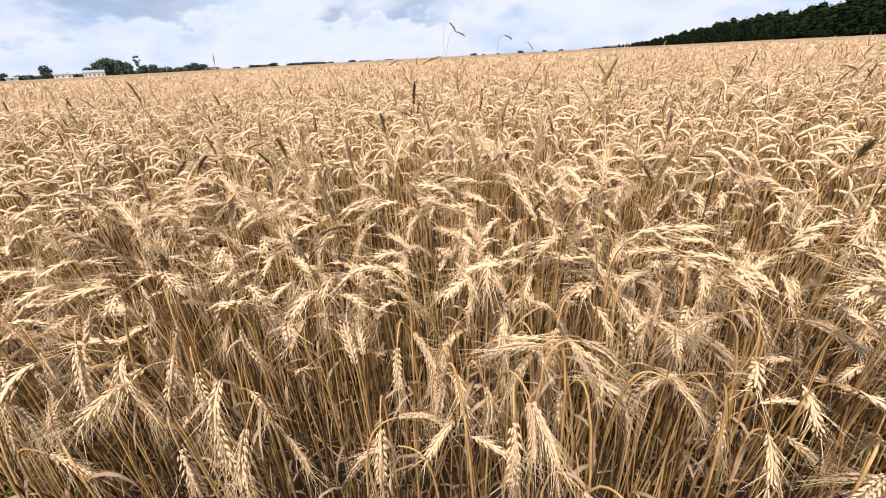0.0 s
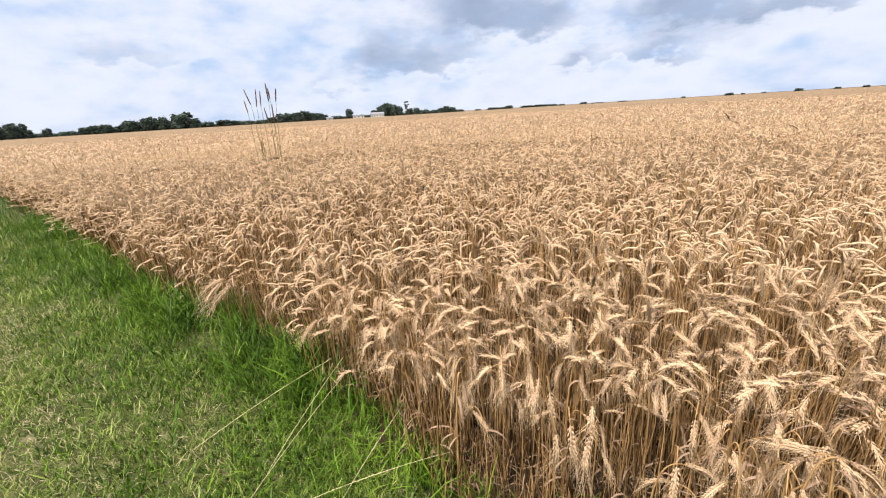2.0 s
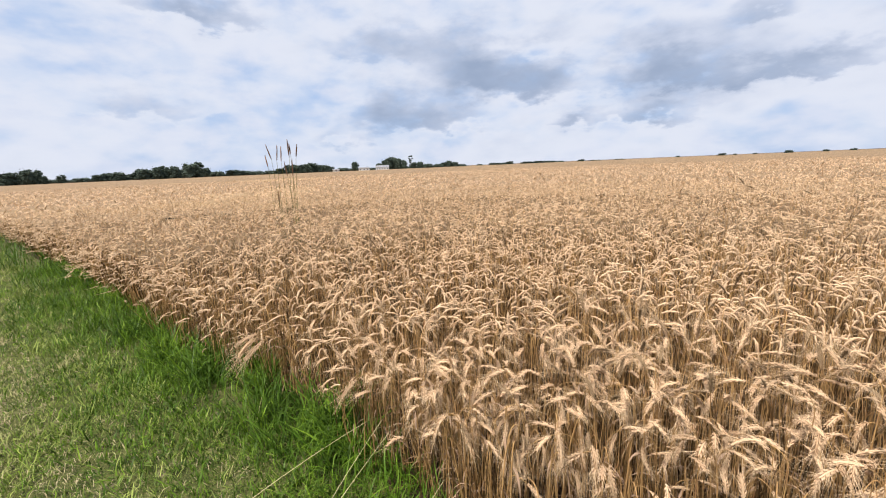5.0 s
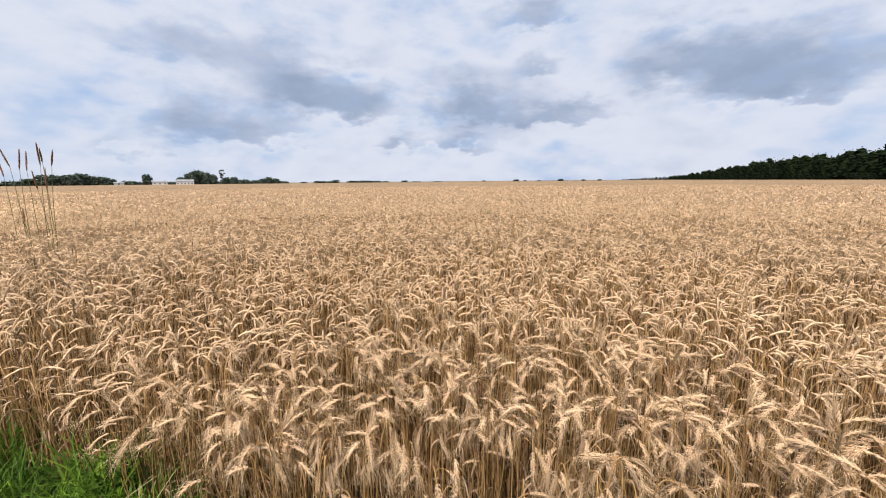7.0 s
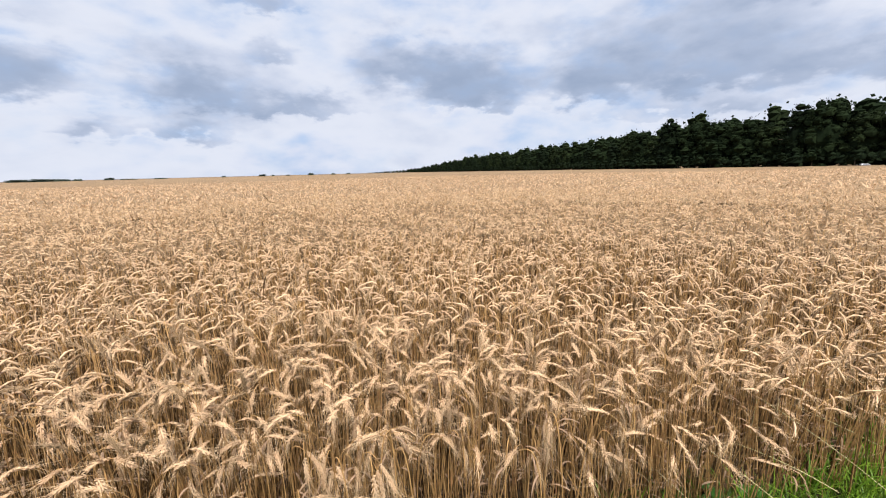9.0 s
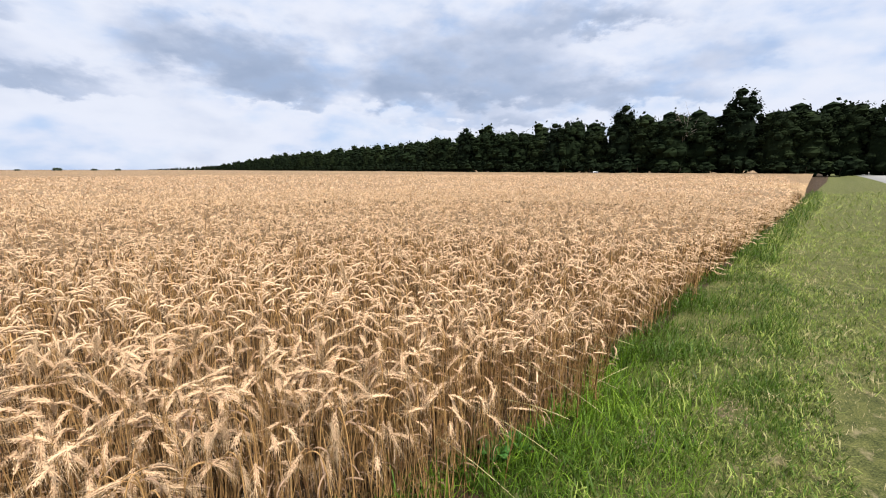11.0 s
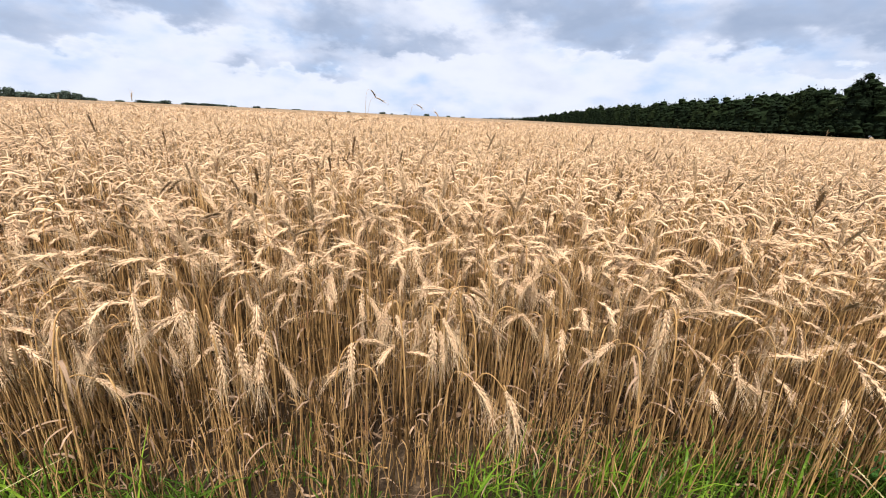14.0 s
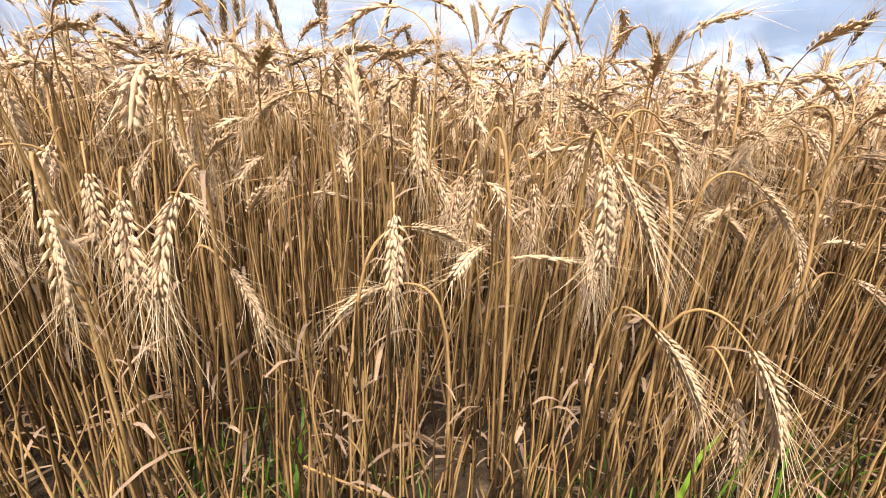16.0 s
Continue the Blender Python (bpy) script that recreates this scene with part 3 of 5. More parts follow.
for k in range(10):
    m = np.arange(len(x)) % 10 == k
    line, _ = bent(r.uniform(0.40, 0.50), r.uniform(-0.06, 0.06), r.uniform(0.1, 0.7), 0.12, 0.05, 3, 3)
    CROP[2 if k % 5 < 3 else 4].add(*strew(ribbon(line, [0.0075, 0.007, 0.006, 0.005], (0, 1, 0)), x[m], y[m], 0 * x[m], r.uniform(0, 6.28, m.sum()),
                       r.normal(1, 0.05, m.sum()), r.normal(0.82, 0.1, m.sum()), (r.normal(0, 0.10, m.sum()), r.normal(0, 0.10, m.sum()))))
x, y = scatter(r, 390, -1.6, 2.4, -0.1, 1.3)
keep = (y > ragged(x) - 0.03) & (y < edge(x) + 0.75) & (r.random(len(x)) < np.where((x > 0.35) | (x < -1.2), 0.65, 1.0))
x, y = x[keep], y[keep]
for k in range(14):
    m = np.arange(len(x)) % 14 == k
    line, _ = bent(r.uniform(0.34, 0.46), r.uniform(-0.05, 0.05), r.uniform(0.0, 0.6), 0.14, 0.05, 6, 3, r.normal(0, 0.015))
    short = np.where(y[m] < edge(x[m]) + 0.14, r.uniform(0.25, 0.65, m.sum()), r.normal(0.90, 0.12, m.sum()))
    CROP[2].add(*strew(tube(line, np.linspace(0.0021, 0.0012, len(line)), 3, False), x[m], y[m], 0 * x[m], r.uniform(0, 6.28, m.sum()),
                       r.normal(1, 0.05, m.sum()), short, (r.normal(0, 0.09, m.sum()), r.normal(0, 0.09, m.sum()))))
for k in range(40):  # withered leaves on those stems
    m = np.arange(len(x)) % 40 == k
    shape = leaf_shape(r, (0, 0, r.uniform(0.02, 0.24)), r.uniform(0, 6.28), r.uniform(0.04, 0.11), r.uniform(0.002, 0.0055))
    m &= r.random(len(x)) < 0.7
    CROP[3].add(*strew(shape, x[m], y[m], 0 * x[m], r.uniform(0, 6.28, m.sum()), r.normal(1, 0.15, m.sum())))
x, y = scatter(r, 700, -0.95, 1.1, 0.15, 0.8)
keep = (y > ragged(x) - 0.06) & (y < edge(x) + 0.22)
x, y = x[keep], y[keep]
for k in range(14):
    m = np.arange(len(x)) % 14 == k
    line, _ = bent(r.uniform(0.22, 0.36), r.uniform(-0.06, 0.06), r.uniform(0.0, 0.9), 0.10, 0.04, 4, 3, r.normal(0, 0.012))
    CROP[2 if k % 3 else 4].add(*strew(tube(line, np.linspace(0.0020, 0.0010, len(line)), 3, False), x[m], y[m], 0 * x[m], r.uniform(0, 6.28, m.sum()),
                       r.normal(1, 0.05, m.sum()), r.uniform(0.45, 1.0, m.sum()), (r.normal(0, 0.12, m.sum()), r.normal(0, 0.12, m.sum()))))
# fallen straw and withered leaves on the soil
x, y = scatter(r, 520, -1.3, 1.3, 0.2, 1.4)
keep = (y > edge(x) + 0.02) & (y < edge(x) + 0.75)
x, y = x[keep], y[keep]
for k in range(26):
    m = np.arange(len(x)) % 26 == k
    size, a, lift = r.uniform(0.04, 0.15), r.uniform(-0.15, 0.5), r.uniform(0.004, 0.05)
    pts = [np.array([f * size * math.cos(a), 0.02 * math.sin(5 * f + k), lift + f * size * math.sin(a) * (1 - 0.6 * f)]) for f in np.linspace(0, 1, 5)]
    w = r.uniform(0.002, 0.006)
    CROP[3].add(*strew(ribbon(pts, w * np.array([0.7, 1, 1, 0.8, 0.3]), (0, 0.8, 0.6)), x[m], y[m], 0 * x[m], r.uniform(0, 6.28, m.sum()), r.normal(1, 0.2, m.sum())))
x, y = scatter(r, 70, -1.5, 1.5, 0.2, 1.4)
keep = (y > edge(x) + 0.05) & (y < edge(x) + 0.70)
x, y = x[keep], y[keep]
for k in range(16):
    m = np.arange(len(x)) % 16 == k
    size, a = r.uniform(0.12, 0.34), r.uniform(0.05, 1.0)
    line = [np.array([f * size * math.cos(a), 0.01 * math.sin(3 * f), 0.008 + f * size * math.sin(a)]) for f in np.linspace(0, 1, 4)]
    CROP[2].add(*strew(tube(line, [0.0021, 0.0019, 0.0017, 0.0014], 3, False), x[m], y[m], 0 * x[m], r.uniform(0, 6.28, m.sum()), r.normal(1, 0.15, m.sum())))

crop = tagged(new("wheat_crop"), "field of ripe golden bearded wheat with nodding ears", "wheat", kind="stuff")
for heap, name, mat in zip(CROP, ("ears", "awns", "stems", "dry_leaves", "old_stems", "weathered_ears"), (EAR, AWN, STEM, DRY_LEAF, SHADE_STEM, DARK_EAR)):
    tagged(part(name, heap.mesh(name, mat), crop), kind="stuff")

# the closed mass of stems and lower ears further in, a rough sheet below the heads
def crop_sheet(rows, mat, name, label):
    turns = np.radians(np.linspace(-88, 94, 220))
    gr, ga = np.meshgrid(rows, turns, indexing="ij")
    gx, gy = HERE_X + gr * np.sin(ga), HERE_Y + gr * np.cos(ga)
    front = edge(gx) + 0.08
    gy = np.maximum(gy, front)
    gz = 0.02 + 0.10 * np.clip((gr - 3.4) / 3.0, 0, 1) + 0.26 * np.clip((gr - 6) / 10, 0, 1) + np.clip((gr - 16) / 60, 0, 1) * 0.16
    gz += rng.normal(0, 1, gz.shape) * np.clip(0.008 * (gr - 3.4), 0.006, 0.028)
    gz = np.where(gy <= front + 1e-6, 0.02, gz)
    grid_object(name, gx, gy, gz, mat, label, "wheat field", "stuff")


# the two inner sheets are darkened by ring to carry shade between stalks
crop_sheet(np.linspace(1.7, 5.4, 30), NEAR_SHADE, "straw_litter", "dark brown sheet for the shade between the nearest stalks")
crop_sheet(np.r_[np.linspace(5.4, 7, 14), np.linspace(7.2, 13.2, 32)], UNDER_SHADE, "crop_understorey", "brown sheet with the shade under the wheat in its colour")
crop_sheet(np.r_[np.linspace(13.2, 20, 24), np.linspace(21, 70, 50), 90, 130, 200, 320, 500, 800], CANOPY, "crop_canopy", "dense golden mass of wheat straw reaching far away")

# ---- single wheat stalks at the front of the stand ----
def ear_variant(seed, level=0):
    r = np.random.default_rng(seed)
    bend = r.uniform(0.15, 0.7)
    size = r.uniform(0.088, 0.100)
    pts, p, a = [np.zeros(3)], np.zeros(3), 0.0
    for k in range(16):
        p = p + size / 16 * np.array([math.sin(a), 0, math.cos(a)])
        a += bend / 16
        pts.append(p)
    spikelets = []
    ears, awns = ear_pieces(np.array(pts), r, level, spikelets)
    return ears, awns, spikelets


EARS = []
for k in range(9):
    ears, awns, spikelets = ear_variant(40 + k, 1 if k >= 7 else 0)
    EARS.append((ears.mesh("ear", DARK_EAR if k >= 7 else EAR), awns.mesh("beard", AWN), [s.mesh("spikelet", DARK_EAR if k >= 7 else EAR) for s in spikelets]))


def stalk(r, start, end, kind=None, leaf=True, label=""):
    """A wheat stalk whose ear runs from start to end; the stem rises from the soil and arches into it."""
    start, end = np.asarray(start, float), np.asarray(end, float)
    d = unit(end - start)
    level = np.array([d[0], d[1], 0.0])
    hang = max(0.0, -d[2])
    base = start - level * (0.05 + 0.05 * r.random()) - unit(level + 1e-6) * 0.05 * hang + np.append(r.normal(0, 0.02, 2), 0)
    base[1] = max(base[1], float(edge(base[0])) + 0.0)
    base[2] = 0.0
    over = 0.06 + 0.07 * hang
    c2 = start - d * over
    top = c2[2]
    c1 = np.array([base[0] * 0.75 + c2[0] * 0.25, base[1] * 0.75 + c2[1] * 0.25, top * 0.80])
    u = np.r_[np.linspace(0, 0.6, 5), np.linspace(0.68, 1.0, 9)][:, None]
    line = (1 - u) ** 3 * base + 3 * u * (1 - u) ** 2 * c1 + 3 * u * u * (1 - u) * c2 + u ** 3 * start
    thing = tagged(new("wheat_stalk"), label or "ripe straw-yellow wheat stalk with a nodding bearded ear", "wheat stalk", "wheat stalks along the field's edge")
    thing.location = base
    v, t = tube(line - base, np.linspace(0.0026, 0.0012, len(line)) * (1.0 if leaf else 0.5), 6 if leaf else 4)
    part("stem", mesh_from("stem", v, t, [STEM]), thing)
    ear, awns, spikelets = EARS[int(r.integers(0, 7)) if kind is None else kind]
    axis = Vector(d)
    down = Vector((0, 0, -1)) - axis * axis.dot(Vector((0, 0, -1)))
    if down.length < 0.2:
        down = Vector((r.normal(), r.normal(), 0)) - axis * axis.dot(Vector((0, 0, 0)))
        down = down - axis * axis.dot(down)
    down.normalize()
    turn = Matrix((down, axis.cross(down), axis)).transposed().to_4x4()
    head = part("ear", ear, thing)
    size = np.linalg.norm(end - start) / 0.104
    head.matrix_local = Matrix.Translation(start - base) @ turn @ Matrix.Scale(size, 4) @ pose(0, 0, 0, 0, 0, r.uniform(-25, 25))
    tagged(part("beard", awns, head, "long fine straw-coloured bristles"), "long fine straw-coloured bristles", kind="stuff")
    for me in spikelets:
        part("spikelet", me, head)
    if leaf:
        k = r.integers(2, 5)
        v, t = leaf_shape(r, line[k] - base, r.uniform(0, 6.28), r.uniform(0.07, 0.15), r.uniform(0.004, 0.009))
        part("leaf", mesh_from("leaf", v, t, [DRY_LEAF]), thing, "withered curled straw leaf")
    return thing


r = np.random.default_rng(11)
# the ears that stand out at the front, from neck to tip
def front_ears(rows):
    for start, end in rows:
        stalk(r, start, end)


# west corner
front_ears((
    ((-2.200, 0.640, 0.560), (-2.290, 0.570, 0.520)), ((-2.180, 0.620, 0.545), (-2.275, 0.540, 0.470)), ((-2.150, 0.640, 0.530), (-2.210, 0.540, 0.450)),
    ((-1.483, 0.600, 0.500), (-1.540, 0.540, 0.430)), ((-0.702, 0.838, 0.520), (-0.650, 0.800, 0.450)), ((-0.633, 0.600, 0.545), (-0.600, 0.540, 0.460)),
    ((-0.560, 0.620, 0.470), (-0.640, 0.560, 0.440)), ((-0.484, 0.640, 0.440), (-0.455, 0.590, 0.350)), ((-0.420, 0.481, 0.432), (-0.397, 0.460, 0.325)),
    ((-0.392, 0.535, 0.430), (-0.362, 0.465, 0.340)),
))
# middle
front_ears((
    ((-0.330, 0.510, 0.440), (-0.345, 0.440, 0.360)), ((-0.312, 0.580, 0.340), (-0.255, 0.545, 0.285)), ((-0.195, 0.830, 0.452), (-0.255, 0.800, 0.392)),
    ((-0.125, 0.565, 0.325), (-0.202, 0.575, 0.302)), ((-0.122, 0.516, 0.425), (-0.120, 0.452, 0.348)), ((-0.100, 0.56, 0.402), (-0.020, 0.585, 0.392)),
    ((-0.080, 0.700, 0.470), (-0.020, 0.640, 0.420)), ((0.078, 0.465, 0.490), (0.075, 0.405, 0.400)), ((0.110, 0.500, 0.490), (0.150, 0.440, 0.412)),
    ((0.200, 0.600, 0.442), (0.300, 0.600, 0.424)),
))
# east corner
front_ears((
    ((0.202, 0.495, 0.290), (0.282, 0.440, 0.205)), ((0.273, 0.433, 0.298), (0.335, 0.370, 0.195)), ((0.300, 0.460, 0.215), (0.296, 0.400, 0.135)),
    ((0.360, 0.640, 0.420), (0.445, 0.620, 0.380)), ((0.440, 0.690, 0.462), (0.530, 0.660, 0.430)), ((0.506, 0.816, 0.560), (0.560, 0.780, 0.480)),
    ((0.560, 0.560, 0.330), (0.640, 0.520, 0.290)), ((0.652, 0.372, 0.547), (0.654, 0.335, 0.430)), ((0.690, 0.420, 0.430), (0.670, 0.390, 0.330)),
    ((1.000, 0.395, 0.430), (1.015, 0.350, 0.340)),
))
# darker ears that overtop the stand
def tall_ears(rows, label):
    for start, end, kind in rows:
        stalk(r, start, end, kind, False, label)


tall_ears((
    ((0.205, 1.030, 0.700), (0.209, 1.026, 0.790), 7), ((0.480, 1.000, 0.650), (0.435, 0.985, 0.745), 7), ((0.482, 0.995, 0.655), (0.497, 0.99, 0.745), 8),
    ((0.262, 0.860, 0.650), (0.280, 0.840, 0.560), 3), ((0.070, 1.060, 0.690), (0.060, 1.060, 0.775), 8), ((0.120, 1.050, 0.680), (0.118, 1.040, 0.770), 7),
    ((0.165, 0.900, 0.600), (0.180, 0.880, 0.690), 7), ((-0.560, 0.780, 0.560), (-0.580, 0.790, 0.650), 8),
), "weathered brown wheat stalk that overtops the stand")
tall_ears((
    ((-0.300, 0.900, 0.600), (-0.230, 0.890, 0.640), 8), ((-0.050, 1.120, 0.640), (0.010, 1.100, 0.690), 7), ((-0.360, 1.250, 0.66), (-0.41, 1.24, 0.745), 8),
    ((0.020, 0.98, 0.60), (-0.045, 0.97, 0.665), 7), ((0.720, 1.300, 0.640), (0.790, 1.280, 0.655), 8), ((-0.850, 1.400, 0.640), (-0.800, 1.380, 0.720), 7),
    ((-0.620, 1.060, 0.615), (-0.550, 1.040, 0.655), 8),
), "weathered brown wheat stalk that overtops the stand")
tall_ears((
    ((0.020, 3.56, 1.180), (0.080, 3.60, 1.140), 7), ((0.060, 3.58, 1.120), (0.150, 3.62, 1.100), 8), ((-0.130, 2.36, 0.920), (-0.045, 2.36, 0.965), 8),
    ((0.430, 3.54, 1.075), (0.500, 3.54, 1.060), 7), ((-0.250, 2.41, 0.945), (-0.315, 2.41, 0.930), 8), ((0.035, 1.57, 0.900), (0.028, 1.57, 0.825), 8),
    ((0.720, 3.90, 0.960), (0.690, 3.90, 1.040), 7), ((-2.360, 4.55, 0.990), (-2.365, 4.55, 1.080), 8), ((-2.420, 4.50, 0.960), (-2.300, 4.50, 0.965), 7),
    ((-0.600, 1.27, 0.730), (-0.540, 1.26, 0.760), 8), ((-0.465, 1.26, 0.735), (-0.470, 1.25, 0.800), 7), ((1.450, 1.72, 0.850), (1.510, 1.71, 0.842), 8),
), "thin brown stalk that rises high above the stand")
for k in range(42):
    x, y = r.uniform(-1.3, 0.75), r.uniform(0.85, 1.9)
    start = np.array([x, y, r.uniform(0.57, 0.70)])
    way, tip = r.uniform(0, 6.283), radians(r.uniform(25, 85))
    d = np.array([math.cos(way) * math.cos(tip), math.sin(way) * math.cos(tip), math.sin(tip)])
    stalk(r, start, start + d * r.uniform(0.06, 0.09), int(r.integers(7, 9)), False, "weathered brown wheat stalk that overtops the stand")
for k in range(132):
    x = -1.25 + 2.3 * r.random() ** 1.35
    back = abs(r.normal(0, 0.16)) + (0.24 if -0.5 < x < -0.12 else 0.16 if abs(x + 0.1) < 0.6 else 0.05)
    y = float(edge(x)) + back
    z = r.uniform(0.30, 0.47) + min(0.12, back * 0.4)
    way, tip = r.vonmises(-1.5, 0.7), radians(r.uniform(-85, -25) if r.random() < 0.85 else r.uniform(-20, 60))
    d = np.array([math.cos(way) * math.cos(tip), math.sin(way) * math.cos(tip), math.sin(tip)])
    start = np.array([x, y, z])
    stalk(r, start, start + d * r.uniform(0.075, 0.098))

# ---- grass of the verge ----
def blade(r, length, width, bend, segments=4):
    pts, p, a = [np.zeros(3)], np.zeros(3), r.uniform(0.0, 0.25)
    for k in range(segments):
        p = p + length / segments * np.array([math.sin(a), 0, math.cos(a)])
        a += bend / segments * r.uniform(0.6, 1.4)
        pts.append(p)
    w = width * (np.array([0.8, 1.0, 0.85, 0.55, 0.05]) if segments == 4 else np.array([0.85, 1.0, 0.7, 0.05]) if segments == 3 else np.array([0.9, 1.0, 0.08]))
    return ribbon(pts, w, (0.0, 1.0, 0.0))


def strew_grass(heap, r, shapes, x, y, size, sprawl=0.2):
    for k, shape in enumerate(shapes):
        m = np.arange(len(x)) % len(shapes) == k
        if m.any():
            heap.add(*strew(shape, x[m], y[m], land(x[m], y[m]) - 0.004, r.uniform(0, 6.283, m.sum()), size[m], None, (r.normal(0, sprawl, m.sum()), r.normal(0, sprawl, m.sum()))))


def patchy(x, y, f, seed):
    q = np.random.default_rng(seed).uniform(0, 6.28, 6)
    return (np.sin(f * x + q[0] + 1.3 * np.sin(0.7 * f * y + q[1])) + np.sin(f * 1.7 * y + q[2] + np.sin(1.1 * f * x + q[3])) + np.sin(2.3 * f * (x + y) + q[4])) / 3


BARE_SPOTS = [(-3.40, -0.74, 0.44, 0.22), (-3.52, -0.42, 0.36, 0.20), (-3.82, -0.18, 0.34, 0.20), (-5.45, -0.16, 0.55, 0.20), (-5.05, -0.80, 0.40, 0.12), (1.98, -0.34, 0.14, 0.09), (2.5, -0.66, 0.22, 0.11)]


def covered(x, y):
    """1 on the grown verge, towards 0 on the bare spots."""
    out = np.ones_like(x)
    for cx, cy, wx, wy in BARE_SPOTS:
        out = np.minimum(out, np.clip(np.hypot((x - cx) / wx, (y - cy) / wy) + 0.35 * patchy(x, y, 9, 2) - 0.46, 0.10, 1))
    return out


r = np.random.default_rng(21)
tall_heap, young_heap, mown_heap = Heap(), Heap(), Heap()
shapes = [blade(r, r.uniform(0.10, 0.24), r.uniform(0.0040, 0.0080), r.uniform(0.4, 2.4), 3) for _ in range(26)]
# lush band before the crop: clumps of uneven height
x, y = scatter(r, 5200, -9, 9, -1.2, 2.0)
d = edge(x) - y
far_ = reach(x, y)
clump = patchy(x, y, 4.3, 8)
width_ = 0.40 + 0.14 * patchy(x, y, 2.2, 5) + 0.55 * np.clip(x - 1.0, 0, 1) * np.clip(6.5 - x, 0, 1) + 0.42 * np.clip(-1.2 - x, 0, 1)
thin = np.clip(2.4 / far_, 0, 1) ** 1.3 * np.clip(0.62 + 0.6 * clump, 0.25, 1)
foot = (x > -0.85) & (x < 1.15)
thin = np.where(x > 1.15, 1.5 * thin, np.where(x < -3, np.clip(3.4 / far_, 0, 1) * np.clip(0.7 + 0.5 * clump, 0.3, 1), thin))
thin = np.where(foot, np.where((d > -0.20) & (d < 0.10), np.clip(1.6 * patchy(x, y, 7.0, 15) - 0.30, 0, 0.7), 0.10), thin)
keep = (d > np.where(foot, -0.20, -0.06 - 0.10 * (clump > 0.3))) & (d < width_) & (r.random(len(x)) < thin)
x, y, d, clump = x[keep], y[keep], d[keep], clump[keep]
grow = r.normal(0.8, 0.2, len(x)).clip(0.3, 1.3) * (0.9 + 0.35 * clump) * (1.0 - np.where(x > 0, 0.6, 1.1) * np.clip(d, 0, 0.6)) * np.where((x > -0.85) & (x < 1.15), 0.75, 1) * np.where((x > -5) & (x < -1.3) & (d < 0.30), 1.45, 1) * np.where(x < -5, 1.3, 1) * np.clip(0.9 + 0.05 * reach(x, y), 1, 1.25) * np.where(x > 1.15, 0.8, 1.0)
fresh = (x < -1.0) & (r.random(len(x)) < np.where(x < -2.6, 0.42, 0.20) + 0.45 * patchy(x, y, 3.4, 33))
strew_grass(tall_heap, r, shapes, x[~fresh], y[~fresh], grow[~fresh], 0.28)
strew_grass(young_heap, r, shapes, x[fresh], y[fresh], grow[fresh], 0.28)
x, y = scatter(r, 190, -45, 32, -3.2, 7.0)
d = edge(x) - y
keep = (d > -0.1) & (d < 0.55 + 0.2 * patchy(x, y, 2.2, 5)) & (np.abs(x) > 7) & (r.random(len(x)) < np.clip(14 / reach(x, y), 0, 1))
strew_grass(tall_heap, r, shapes, x[keep], y[keep], r.normal(1.25, 0.3, keep.sum()))
# brighter young grass at two corners of the crop
x, y = scatter(r, 4600, -2.3, 3.2, -0.6, 0.8)
d = edge(x) - y
near_ = 0.6 * np.exp(-(((x + 1.25) / 0.62) ** 2) ** 1.5) + 0.95 * np.exp(-(((x - 2.0) / 0.7) ** 2) ** 1.5)
keep = (d > -0.03) & (d < 0.15 + np.where(x > 0, 1.1, 0.42) * near_) & (r.random(len(x)) < near_ * np.clip(0.6 + 0.6 * patchy(x, y, 6, 18), 0.15, 1))
strew_grass(young_heap, r, shapes, x[keep], y[keep], r.normal(0.85, 0.2, keep.sum()).clip(0.3, 1.3) * (1.0 - 0.8 * np.clip(d[keep], 0, 0.6)), 0.25)
# clumps of grass among the feet of the outermost stalks
for cx, cy, number, young in ((-0.92, 0.47, 90, 1), (-0.76, 0.46, 50, 0), (-0.52, 0.44, 60, 0), (-0.12, 0.41, 40, 0), (0.20, 0.385, 60, 1), (0.36, 0.375, 50, 0), (0.54, 0.35, 70, 1), (0.66, 0.345, 90, 0), (0.80, 0.31, 100, 1), (0.93, 0.295, 90, 0), (1.06, 0.26, 100, 1)):
    x, y = r.normal(cx, 0.05, number), r.normal(cy, 0.035, number)
    strew_grass(young_heap if young else tall_heap, r, shapes, x, y, r.normal(0.72, 0.2, number).clip(0.3, 1.2), 0.2)
shapes = []
for k in range(30):  # clipped leaves that stand and lie at all slopes
    length, slope = r.uniform(0.016, 0.046), r.uniform(0.05, 1.15)
    shapes.append(ribbon([np.array([0, 0, 0.002]), np.array([length * math.sin(slope), 0, 0.002 + length * math.cos(slope)])], r.uniform(0.0026, 0.0056) * np.array([1.0, 0.35]), (0.0, 1.0, 0.15)))
lawn = [blade(r, r.uniform(0.035, 0.080), r.uniform(0.0030, 0.0052), r.uniform(0.8, 2.6), 2) for _ in range(24)]
